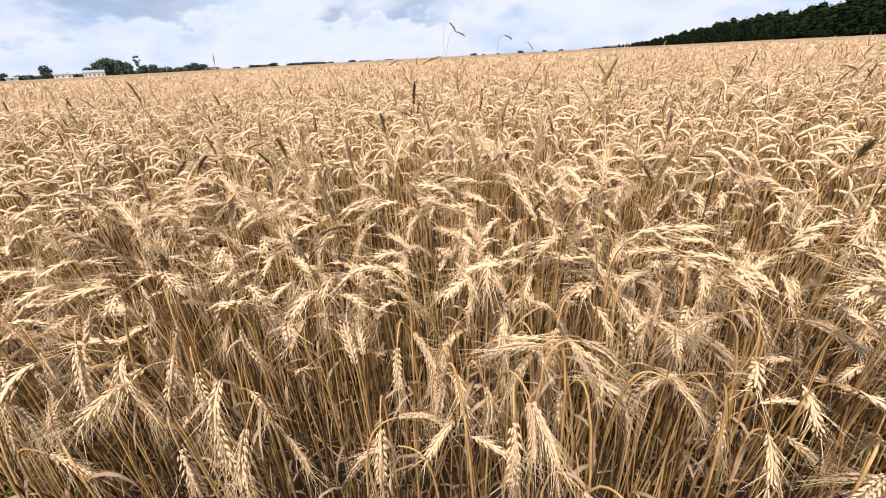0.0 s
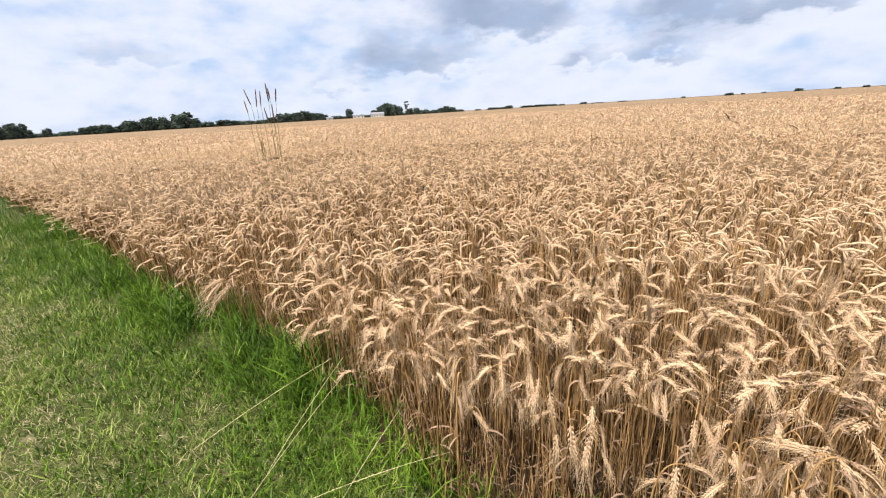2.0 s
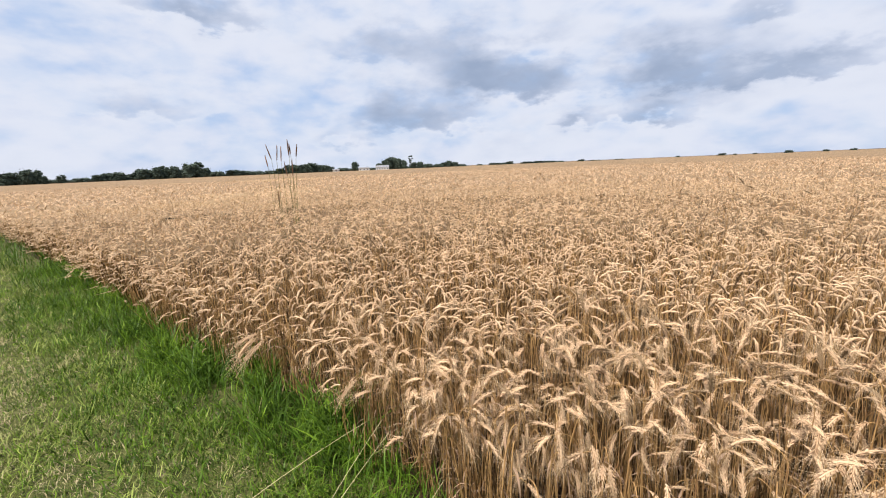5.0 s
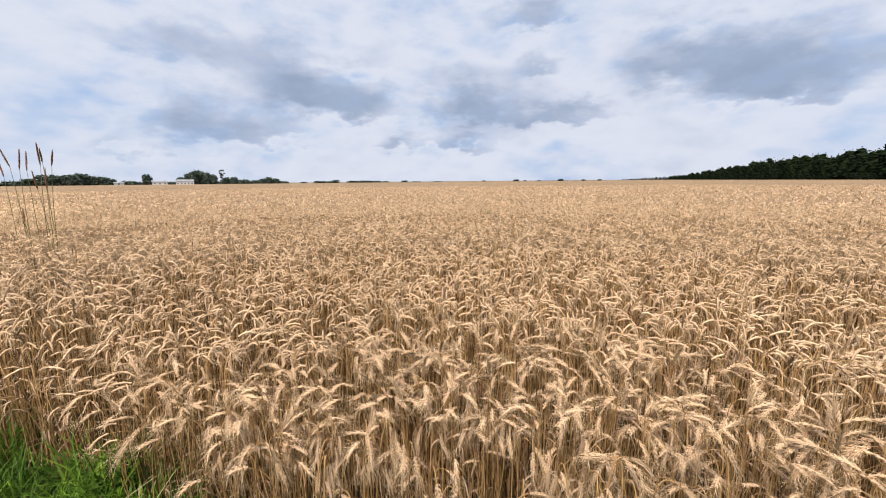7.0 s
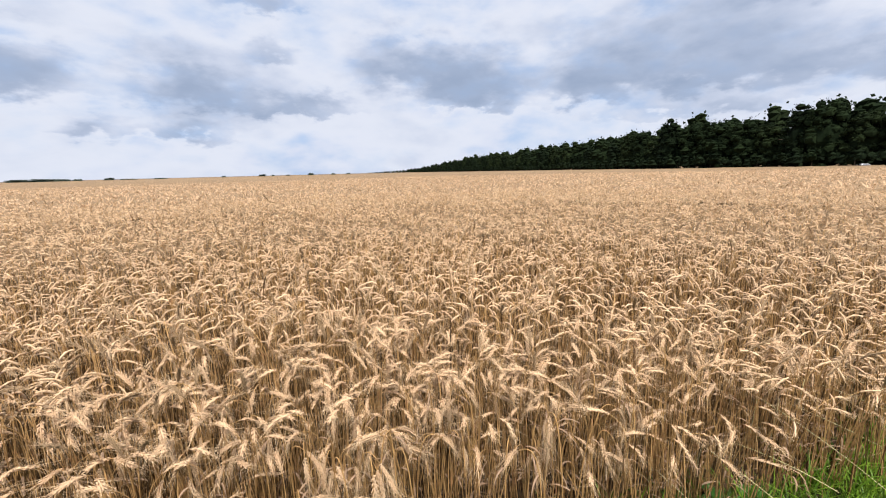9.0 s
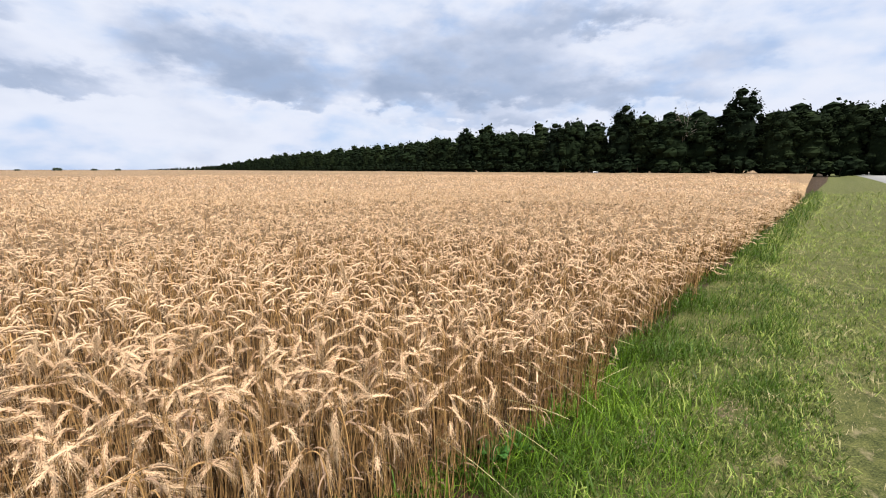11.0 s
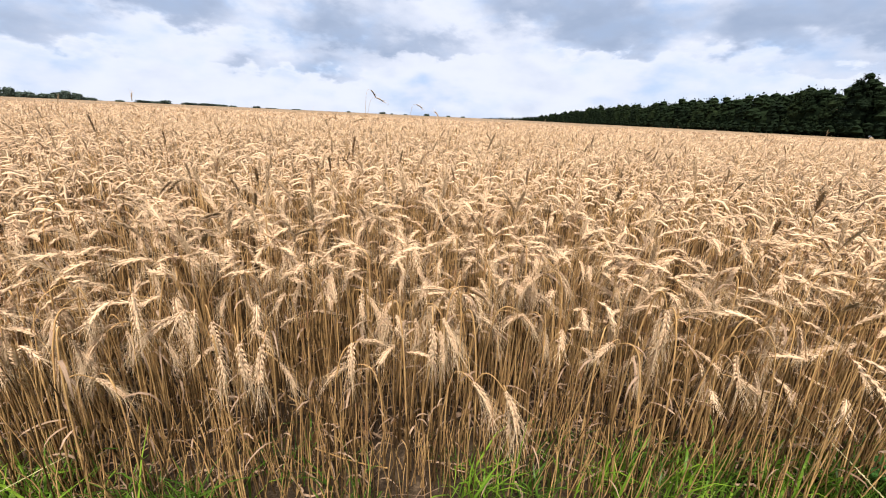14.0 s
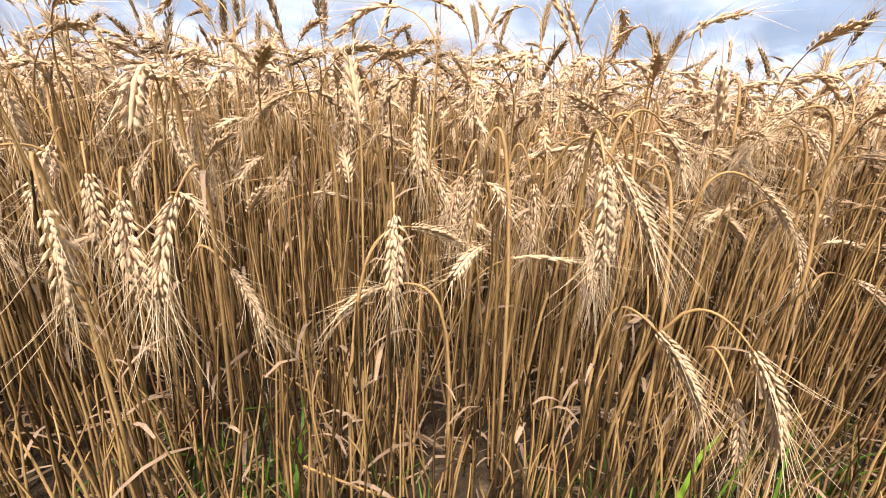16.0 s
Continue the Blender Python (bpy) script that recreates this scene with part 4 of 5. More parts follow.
for density, x0, x1, y0, y1 in ((4200, -3.6, -0.9, -1.2, 0.8), (4200, 1.2, 3.4, -1.1, 0.0), (1900, -7.0, -3.6, -1.8, 1.3), (1500, 3.4, 6.0, -1.8, 0.0)):
    x, y = scatter(r, density, x0, x1, y0, y1)
    d = edge(x) - y
    keep = (d > 0.25) & (d < 3.5) & (r.random(len(x)) < covered(x, y) * np.clip(0.75 + 0.6 * patchy(x, y, 4.7, 24), 0.2, 1))
    x, y, d = x[keep], y[keep], d[keep]
    size = r.normal(1.0, 0.22, len(x)).clip(0.4, 1.6) * np.clip(1.25 - 0.25 * d, 0.75, 1.2) * (1.0 + 0.04 * reach(x, y))
    lot = r.random(len(x))
    lush = lot < np.where(x < 0, np.clip(1.9 - 1.6 * d + 0.5 * patchy(x, y, 2.6, 27), 0, 0.7), 0.5)
    fresh = ~lush & (x < 0) & (lot > 0.72)
    for heap, m in ((tall_heap, lush), (young_heap, fresh), (mown_heap, ~lush & ~fresh)):
        strew_grass(heap, r, lawn, x[m], y[m], size[m], 0.3)
for density, x0, x1, y0, y1, big in ((11000, -3.4, -0.9, -1.2, 0.9, 0.9), (10000, 1.2, 3.2, -1.1, 0.0, 0.9), (6000, -6.5, -3.4, -1.7, 1.3, 1.15), (4000, 3.2, 5.6, -1.8, 0.2, 1.25), (900, -0.7, 0.9, -1.4, 0.42, 1.0), (1900, -13, -6.5, -3.0, 2.2, 1.6), (900, 5.6, 12, -3.3, 0.0, 1.8), (260, -34, -13, -2.5, 5.2, 2.6), (30, -80, -34, -1, 11, 6.0), (90, 12, 30, -5, 0, 3.4)):
    x, y = scatter(r, density, x0, x1, y0, y1)
    d = edge(x) - y
    keep = (d > np.where((x > 0.9) & (x < 6), 0.75 + 0.15 * patchy(x, y, 3, 6), np.where((x > -14) & (x < -1.3), 0.42 + 0.15 * patchy(x, y, 3, 6), 0.06))) & (d < 3.55) & (r.random(len(x)) < covered(x, y) * np.clip(0.72 + 0.5 * patchy(x, y, 3.1, 4), 0.28, 1))
    x, y, d = x[keep], y[keep], d[keep]
    strew_grass(mown_heap, r, shapes, x, y, r.normal(1.0, 0.25, len(x)).clip(0.4, 1.7) * big * (0.95 + 0.45 * patchy(x, y, 8, 12)) * np.clip(1.35 - 0.5 * d, 0.8, 1.3), 0.55)
thatch = Heap()
for density, x0, x1, y0, y1, big in ((1700, -4.5, -0.7, -1.6, 1.0, 1.0), (700, 0.9, 4.2, -1.5, 0.4, 0.8), (700, -10, -4.5, -2.4, 1.6, 1.6), (160, 4.2, 9, -2.4, 0.2, 1.4)):
    x, y = scatter(r, density, x0, x1, y0, y1)
    d = edge(x) - y
    bare = 1 - covered(x, y)
    keep = (d > 0.3) & (d < 3.5) & (r.random(len(x)) < np.clip(0.40 + 0.5 * patchy(x, y, 2.4, 9) + bare + 0.5 * np.exp(-((d - 1.05) / 0.25) ** 2) + np.where(x < 0, 0.25 * np.sin(5.5 * d + 0.6 * x) - 0.45 * (d < 0.85), 0), 0.04, 1))
    x, y = x[keep], y[keep]
    for k in range(12):
        m = np.arange(len(x)) % 12 == k
        size = r.uniform(0.015, 0.045)
        shape = ribbon([np.array([f * size, 0.2 * size * f * f, 0.012 + 0.018 * math.sin(2.6 * f)]) for f in (0, 0.5, 1.0)], [0.0018, 0.0020, 0.0008], (0, 1, 0.2))
        thatch.add(*strew(shape, x[m], y[m], land(x[m], y[m]), r.uniform(0, 6.28, m.sum()), big * r.normal(1, 0.2, m.sum()), r.uniform(0.7, 1.6, m.sum())))
tagged(new("dry_clippings", thatch.mesh("dry_clippings", THATCH)), "dry straw-coloured grass clippings lying on the verge", "grass clippings", "", "stuff")
tagged(new("tall_grass", tall_heap.mesh("tall_grass", GREEN)), "lush bright green grass along the field's edge", "grass", "", "stuff")
tagged(new("young_grass", young_heap.mesh("young_grass", YOUNG)), "bright yellow-green young grass at the crop's corner", "grass", "", "stuff")
tagged(new("mown_grass", mown_heap.mesh("mown_grass", MOWN)), "short mown grass of the verge, green and straw-coloured", "grass", "", "stuff")
earth = Heap()
for cx, cy, wx, wy in BARE_SPOTS:
    for k in range(int(850 * wx * wy / 0.1)):
        a, f = r.uniform(0, 6.283), r.random() ** 0.5 * (1 + 0.25 * r.normal())
        x, y = cx + wx * 0.8 * f * math.cos(a), cy + wy * 0.8 * f * math.sin(a)
        size = r.uniform(0.006, 0.020)
        q7 = np.sort(r.uniform(0, 6.283, 7))
        rim = size * r.uniform(0.6, 1.2, 7)
        z = float(land(x, y))
        v = [(x + rr * math.cos(b), y + 0.8 * rr * math.sin(b), z + 0.004) for rr, b in zip(rim, q7)] + [(x, y, z + 0.008 + r.uniform(0, 0.4) * size)]
        earth.add(v, [(i, (i + 1) % 7, 7) for i in range(7)])
tagged(new("bare_earth", earth.mesh("bare_earth", BARE, False)), "crumbs of dry trodden earth where the verge is bare", "bare earth", "", "stuff")

# pale seed stalks that lean out of the crop over the verge
for x0, y0, z0, x1, y1, z1 in (
    (-1.45, 0.66, 0.30, -1.75, 0.12, 0.10), (-1.36, 0.64, 0.36, -1.42, 0.20, 0.06), (-1.30, 0.62, 0.34, -1.38, 0.05, 0.04),
    (-1.02, 0.56, 0.26, -1.10, 0.22, 0.02), (-0.80, 0.52, 0.16, -1.20, 0.18, 0.06), (-2.42, 0.80, 0.14, -2.26, 0.60, 0.03),
    (1.62, 0.22, 0.42, 1.95, -0.12, 0.08), (1.75, 0.20, 0.38, 2.25, -0.12, 0.08), (1.95, 0.20, 0.42, 2.60, -0.04, 0.10), (2.30, 0.20, 0.34, 2.75, -0.08, 0.16),
    (1.30, 0.24, 0.30, 1.52, -0.08, 0.04), (1.48, 0.22, 0.26, 1.70, -0.04, 0.14), (1.10, 0.30, 0.24, 1.22, -0.02, 0.02), (1.85, 0.10, 0.07, 2.55, -0.10, 0.09),
):
    a, b = np.array([x0, y0, z0]), np.array([x1, y1, z1])
    foot = np.array([x0 * 0.9 + x1 * 0.1, y0 + 0.04, 0.0])
    bow = 0.5 * (a + b) + np.array([0, 0, 0.03])
    u = np.linspace(0, 1, 12)[:, None]
    line = np.concatenate([np.linspace(foot, a, 4)[:-1], (1 - u) ** 2 * a + 2 * u * (1 - u) * bow + u * u * b])
    thing = tagged(new("seed_stalk"), "pale dry grass seed stalk leaning over the verge", "grass stalk", "seed stalks")
    thing.location = foot
    v, t = tube(line - foot, np.linspace(0.0013, 0.0008, len(line)), 4)
    part("stem", mesh_from("stem", v, t, [PALE_STALK]), thing)
    head = part("seed_head", mesh_from("seed_head", *tube(line[-8:] - foot, [0.0013] * 8, 4), [PALE_STALK]), thing)
    for k in range(26):
        f = 0.35 + 0.63 * k / 26
        p = (1 - f) ** 2 * a + 2 * f * (1 - f) * bow + f * f * b
        d = unit(b - a)
        side = unit(r.normal(0, 1, 3))
        part("seed", mesh_from("seed", *spindle(p - foot, unit(d + 0.35 * side), np.cross(d, side), 0.013, 0.0036, 0.0024, ((0, 0.4), (0.5, 1.0)), 4), [PALE_STALK]), head)

# tuft of tall seeding grass in the crop
tuft = tagged(new("tall_grass_tuft"), "tuft of tall seeding grass with slim brown heads", "grass tuft")
tuft.location = (-6.35, 4.22, 0.0)
r = np.random.default_rng(31)
# heads are laid out nearly in one plane to fit the camera's view
# tip, neck (along, height) and foot of each stalk about the tuft's middle
for tip, neck, fx in (
    ((-0.48, 1.70), (-0.42, 1.48), -0.35), ((-0.34, 1.87), (-0.30, 1.61), -0.24), ((-0.08, 1.85), (-0.16, 1.58), -0.17), ((-0.07, 1.82), (-0.05, 1.56), -0.08),
    ((0.26, 1.92), (0.17, 1.62), 0.13), ((0.24, 1.85), (0.21, 1.67), 0.20), ((0.47, 1.82), (0.34, 1.62), 0.24), ((0.11, 1.56), (0.07, 1.31), 0.16),
    ((0.26, 1.60), (0.21, 1.31), 0.21), ((-0.24, 1.06), (-0.22, 0.87), -0.20),
):
    foot = np.array([fx, r.normal(0, 0.03), 0.0])
    tip = np.array([tip[0], r.normal(0, 0.04), tip[1]])
    neck = np.array([neck[0], 0.0, neck[1]])
    c = np.array([foot[0] * 0.8 + neck[0] * 0.2, foot[1], neck[2] * 0.6])
    u = np.linspace(0, 1, 10)[:, None]
    line = (1 - u) ** 2 * foot + 2 * u * (1 - u) * c + u * u * neck
    stem = part("stem", mesh_from("stem", *tube(line, np.linspace(0.0050, 0.0026, 10), 5), [GREEN_STEM]), tuft)
    line = np.linspace(neck, tip, 9)
    v, t = tube(line, 0.0100 * np.array([0.4, 0.8, 1, 1.05, 1, 0.95, 0.85, 0.65, 0.2]), 7)
    v = v + r.normal(0, 0.0012, v.shape)
    part("seed_head", mesh_from("seed_head", v, t, [HEAD]), stem, "slim brown seed head")
for k in range(5):
    foot = np.array([r.normal(0, 0.08), r.normal(0, 0.08), 0.45 + 0.12 * k])
    way = r.uniform(0, 6.28)
    out = np.array([math.cos(way), math.sin(way), 0])
    pts = [foot + out * 0.30 * f + np.array([0, 0, 0.30 * f - 0.22 * f * f]) for f in np.linspace(0, 1, 6)]
    part("leaf", mesh_from("leaf", *ribbon(pts, 0.010 * np.array([0.7, 1, 1, 0.8, 0.5, 0.05]), np.array([-out[1], out[0], 0])), [GREEN_STEM]), tuft)

# broad-leaved weeds at the foot of the crop
for wx, wy, size in ((1.36, 0.17, 1.0), (1.50, 0.14, 0.8)):
    weed = tagged(new("broadleaf_weed"), "dark green broad-leaved weed at the crop's foot", "weed", "weeds at the crop's foot")
    weed.location = (wx, wy, 0)
    for k in range(9):
        way = k * 2.4 + r.uniform(0, 0.5)
        out, side = np.array([math.cos(way), math.sin(way), 0]), np.array([-math.sin(way), math.cos(way), 0])
        reach_, rise_ = size * r.uniform(0.06, 0.11), size * r.uniform(0.02, 0.10)
        v, tt = [], []
        for i, f in enumerate(np.linspace(0, 1, 8)):
            w = size * 0.030 * math.sin(math.pi * min(1, 0.08 + 0.92 * f)) ** 0.7 * (1 + 0.15 * math.sin(9 * f))
            mid = out * reach_ * f + np.array([0, 0, rise_ * math.sin(2.2 * f) + 0.01])
            v += [mid - side * w + np.array([0, 0, 0.3 * w]), mid, mid + side * w + np.array([0, 0, 0.3 * w])]
            if i:
                a = 3 * i
                tt += [(a - 3, a - 2, a + 1), (a - 3, a + 1, a), (a - 2, a - 1, a + 2), (a - 2, a + 2, a + 1)]
        part("leaf", mesh_from("leaf", v, tt, [WEED]), weed)


# ---- trees ----
def blob(r, centre, size, rough=0.15, rows=4, sides=6):
    """A lumpy closed core of a lobe of leaves."""
    v, t = [], []
    for i in range(1, rows):
        for k in range(sides):
            a, b = math.pi * i / rows, 2 * math.pi * (k + 0.5 * (i % 2)) / sides
            f = 1 + r.uniform(-rough, rough)
            v.append(centre + f * size * np.array([math.sin(a) * math.cos(b), math.sin(a) * math.sin(b), math.cos(a)]))
    top, end = len(v), (rows - 2) * sides
    v += [centre + size * np.array([0, 0, 1.0]), centre - size * np.array([0, 0, 1.0])]
    for i in range(rows - 2):
        for k in range(sides):
            p, q = i * sides + k, i * sides + (k + 1) % sides
            t += [(p, p + sides, q), (q, p + sides, q + sides)]
    for k in range(sides):
        t += [(top, k, (k + 1) % sides), (top + 1, end + (k + 1) % sides, end + k)]
    return np.array(v), np.array(t)


def crown(r, height, width, bottom, lobes, leaves, leaf, dome=False):
    """Lobes of foliage with loose sprays of leaves round them."""
    heap = Heap()
    middle = 0.5 * (bottom + height)
    spans = []
    for k in range(lobes):
        a, u = r.uniform(0, 6.283), r.uniform(0, 1) ** 0.6
        z = r.uniform(bottom, height)
        f = math.sqrt(max(0.05, 1 - ((z - middle) / (0.62 * (height - bottom))) ** 2))
        size = width * r.uniform(0.13, 0.24)
        c = np.array([0.42 * width * u * f * math.cos(a), 0.42 * width * u * f * math.sin(a), np.clip(z, bottom + 0.5 * size, height - 0.8 * size)])
        if dome:  # foliage from the ground up, as a tree in the open has it
            z = height * (0.06 + (0.82 if lobes > 40 else 0.74) * ((k + 0.5) / lobes) ** 0.8)
            size = width * (r.uniform(0.07, 0.20) if lobes > 40 else r.uniform(0.17, 0.25))
            u = 0.50 + 0.50 * u
            z += r.normal(0, 0.04) * height
            f = max(0.1, math.sqrt(1 - min(0.95, max(0.02, z / height)) ** (2 if dome is True else dome)) * 0.5 * width - 0.75 * size)
            c = np.array([f * u * math.cos(k * 2.4), f * u * math.sin(k * 2.4), min(z, height - 0.9 * size)])
        spans.append((c, size * np.array([1, 1, r.uniform(0.7, 0.95)])))
        heap.add(*blob(r, c, spans[-1][1] * (0.60 if leaves > 1500 else 0.66), 0.22, *((4, 6) if leaves > 1500 else (3, 5))))
    if dome:  # the shaded heart that fills the gaps between the lobes
        heap.add(*blob(r, np.array([0, 0, 0.36 * height]), np.array([0.28 * width, 0.28 * width, 0.35 * height]), 0.10, 6, 9))
    each = leaves // lobes
    for c, size in spans:
        d = r.normal(0, 1, (each, 3))
        d /= np.linalg.norm(d, axis=1)[:, None]
        p = c + d * size * np.minimum(r.uniform(0.55, 1.04, (each, 1)) + r.exponential(0.06, (each, 1)), 1.28)
        a = r.normal(0, 1, (each, 3))
        a /= np.linalg.norm(a, axis=1)[:, None]
        b = np.cross(a, r.normal(0, 1, (each, 3)))
        b /= np.linalg.norm(b, axis=1)[:, None]
        s = leaf * r.uniform(0.5, 1.3, (each, 1))
        v = np.stack([p - a * s, p + b * s * 0.7, p + a * s, p - b * s * 0.7], 1).reshape(-1, 3)
        q = np.arange(each)[:, None] * 4
        heap.add(v, np.concatenate([q + [0, 1, 2], q + [0, 2, 3]]))
    return heap


def limbs(r, height, bottom, thick, forks=6, spread=0.35):
    heap = Heap()
    line = np.array([[r.normal(0, 0.02) * height * f, r.normal(0, 0.02) * height * f, height * 0.8 * f] for f in np.linspace(0, 1, 7)])
    heap.add(*tube(line, thick * np.linspace(1.0, 0.25, 7), 6))
    for k in range(forks):
        f = r.uniform(0.35, 0.95)
        p = np.array([np.interp(f, np.linspace(0, 1, 7), line[:, i]) for i in range(3)])
        a = r.uniform(0, 6.28)
        d = np.array([math.cos(a) * spread * height, math.sin(a) * spread * height, r.uniform(0.10, 0.3) * height]) * r.uniform(0.6, 1.1)
        pts = [p + d * g + np.array([0, 0, 0.04 * height * math.sin(3 * g)]) for g in np.linspace(0, 1, 5)]
        heap.add(*tube(pts, thick * np.array([0.4, 0.3, 0.22, 0.14, 0.05]), 4, False))
        for g in (0.5, 0.75) if forks > 6 else ():
            q = p + d * g
            e = d * 0.45 + r.normal(0, 0.10, 3) * height
            heap.add(*tube([q, q + 0.5 * e, q + e], thick * np.array([0.18, 0.1, 0.03]), 4))
    return heap


def tree(seed, height, width, bottom, lobes, leaves, leaf, mat, label, category="tree", group="", name="tree", dome=False):
    r = np.random.default_rng(seed)
    thing = tagged(new(name), label, category, group)
    part("trunk", limbs(r, height * 0.68, bottom, 0.022 * height, 3 if leaves > 1000 else 1).mesh("trunk", BARK), thing)
    part("crown", crown(r, height, width, bottom, lobes, leaves, leaf, dome).mesh("crown", mat, False), thing)
    return thing


WOOD = "trees of the wood beyond the field"
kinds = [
    tree(60, 14.0, 10.5, 0.5, 60, 2300, 0.18, SHADE_LEAVES[0], "broad dark green leafy tree at the wood's edge", "tree", WOOD, "tree", True),
    tree(61, 13.0, 9.0, 0.5, 60, 2300, 0.18, SHADE_LEAVES[1], "tall dark green leafy tree at the wood's edge", "tree", WOOD, "tree", True),
    tree(62, 12.0, 11.0, 0.5, 60, 2300, 0.18, SHADE_LEAVES[0], "wide dark green leafy tree at the wood's edge", "tree", WOOD, "tree", True),
    tree(63, 14.5, 8.5, 0.5, 60, 2300, 0.18, SHADE_LEAVES[2], "slender dark leafy tree at the wood's edge", "tree", WOOD, "tree", True),
    tree(64, 10.5, 9.5, 0.5, 60, 2300, 0.18, SHADE_LEAVES[1], "low bushy dark green tree at the wood's edge", "tree", WOOD, "tree", True),
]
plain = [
    tree(67, 13.8, 10.0, 1.0, 20, 270, 0.36, SHADE_LEAVES[0], "dark green leafy tree deeper in the wood", "tree", WOOD, "tree", True),
    tree(68, 12.5, 9.5, 1.0, 20, 270, 0.36, SHADE_LEAVES[2], "dark leafy tree deeper in the wood", "tree", WOOD, "tree", True),
    tree(69, 14.2, 9.0, 1.0, 20, 270, 0.36, SHADE_LEAVES[1], "tall dark green tree deeper in the wood", "tree", WOOD, "tree", True),
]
shrub = tree(65, 4.6, 8.0, 0.0, 9, 130, 0.5, SHADE_LEAVES[2], "dense dark undergrowth at the foot of the wood", "shrub", "undergrowth of the wood", "shrub")
thicket = tree(66, 6.5, 9.0, 0.0, 9, 60, 0.7, SHADE_LEAVES[2], "dense shaded thicket inside the wood", "shrub", "undergrowth of the wood", "shrub")
used = set()


def plant_copy(ob, x, y, size, turn, z=0.0, flatten=1.0):
    """The first call moves the thing itself, later ones copy it."""
    m = Matrix.Translation((x, y, z)) @ pose(0, 0, 0, 0, 0, turn)
    if ob.name in used:
        ob = copy_thing(ob, m)
    else:
        used.add(ob.name)
    ob.matrix_basis = m @ Matrix.Diagonal((size, size, size * flatten, 1))
    return ob


WOOD_X, WOOD_Y = [112, 106, 104, 106, 115, 142, 156, 186, 235, 320, 335], [-75, -30, 10, 30, 83, 144, 208, 335, 520, 800, 1150]
r = np.random.default_rng(71)
along_y, k = -70.0, 0
while along_y < 1130:
    x = float(np.interp(along_y, WOOD_Y, WOOD_X))
    far = math.hypot(x, along_y)
    size = r.uniform(0.88, 1.10) * float(np.interp(far, [100, 383, 570, 862, 1190], [1.14, 1.07, 0.74, 0.6, 0.2])) * float(np.interp(along_y, [-75, 12, 30, 36, 42, 50, 58, 83, 144, 208], [1.0, 1.04, 1.08, 1.0, 0.90, 0.88, 0.98, 0.92, 0.86, 0.90]))
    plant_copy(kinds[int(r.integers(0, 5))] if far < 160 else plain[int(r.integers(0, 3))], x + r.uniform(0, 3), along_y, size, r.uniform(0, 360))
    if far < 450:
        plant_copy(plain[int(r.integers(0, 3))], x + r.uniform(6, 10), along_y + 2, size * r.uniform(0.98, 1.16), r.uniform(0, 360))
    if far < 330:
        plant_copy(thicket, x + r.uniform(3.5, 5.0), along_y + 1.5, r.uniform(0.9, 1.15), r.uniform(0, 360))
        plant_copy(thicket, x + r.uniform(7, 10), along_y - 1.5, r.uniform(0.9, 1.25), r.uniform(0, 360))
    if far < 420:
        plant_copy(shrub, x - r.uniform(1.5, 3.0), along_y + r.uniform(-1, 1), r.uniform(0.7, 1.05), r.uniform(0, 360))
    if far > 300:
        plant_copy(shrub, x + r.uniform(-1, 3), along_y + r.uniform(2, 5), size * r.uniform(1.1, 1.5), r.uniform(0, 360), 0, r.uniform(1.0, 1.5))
    along_y += r.uniform(4.6, 6.8) * float(np.interp(far, [100, 300, 900], [1.0, 1.3, 2.0]))
    k += 1
dead = tagged(new("dead_tree"), "bare grey dead tree standing in the wood's edge", "tree")
part("trunk", limbs(np.random.default_rng(75), 13.5, 2, 0.20, 16, 0.30).mesh("trunk", DEADWOOD), dead)
dead.location = (104.5, 14.5, 0)

# hedgerows and lone trees on the far side: bearing, top height, half width (degrees)
HEDGE = "trees and hedges on the horizon"
round_tree = tree(80, 10.0, 10.0, 0.0, 26, 420, 0.32, HAZED_LEAVES, "round dark tree far off on the horizon", "tree", HEDGE, "tree", 4)
bush = tree(81, 4.0, 8.5, 0.0, 20, 240, 0.26, HAZED_LEAVES, "low dark hedge bush far off on the horizon", "bush", HEDGE, "bush", 5)
slim = tree(82, 11.0, 4.5, 0.8, 22, 440, 0.30, HAZED_LEAVES, "slim ragged tree far off beside the farmhouse", "tree", HEDGE)


def on_bearing(a, d):
    return HERE_X + d * math.sin(radians(a)), HERE_Y + d * math.cos(radians(a))


EYE_Z = 1.38


def tree_line(rows):
    """Trees on the horizon by bearing, height of the top above the eye's level, half width (degrees), distance and kind."""
    for a, el, half, d, kind in rows:
        x, y = on_bearing(a, d)
        top = EYE_Z + d * math.tan(radians(el))
        ob = (round_tree, bush, slim)[kind]
        native = ((10.0, 10.0), (4.0, 8.5), (11.0, 4.5))[kind]
        size = 2 * d * math.tan(radians(half)) / native[1] * 1.25
        plant_copy(ob, x, y, size, r.uniform(0, 360), 0, top / native[0] / size)


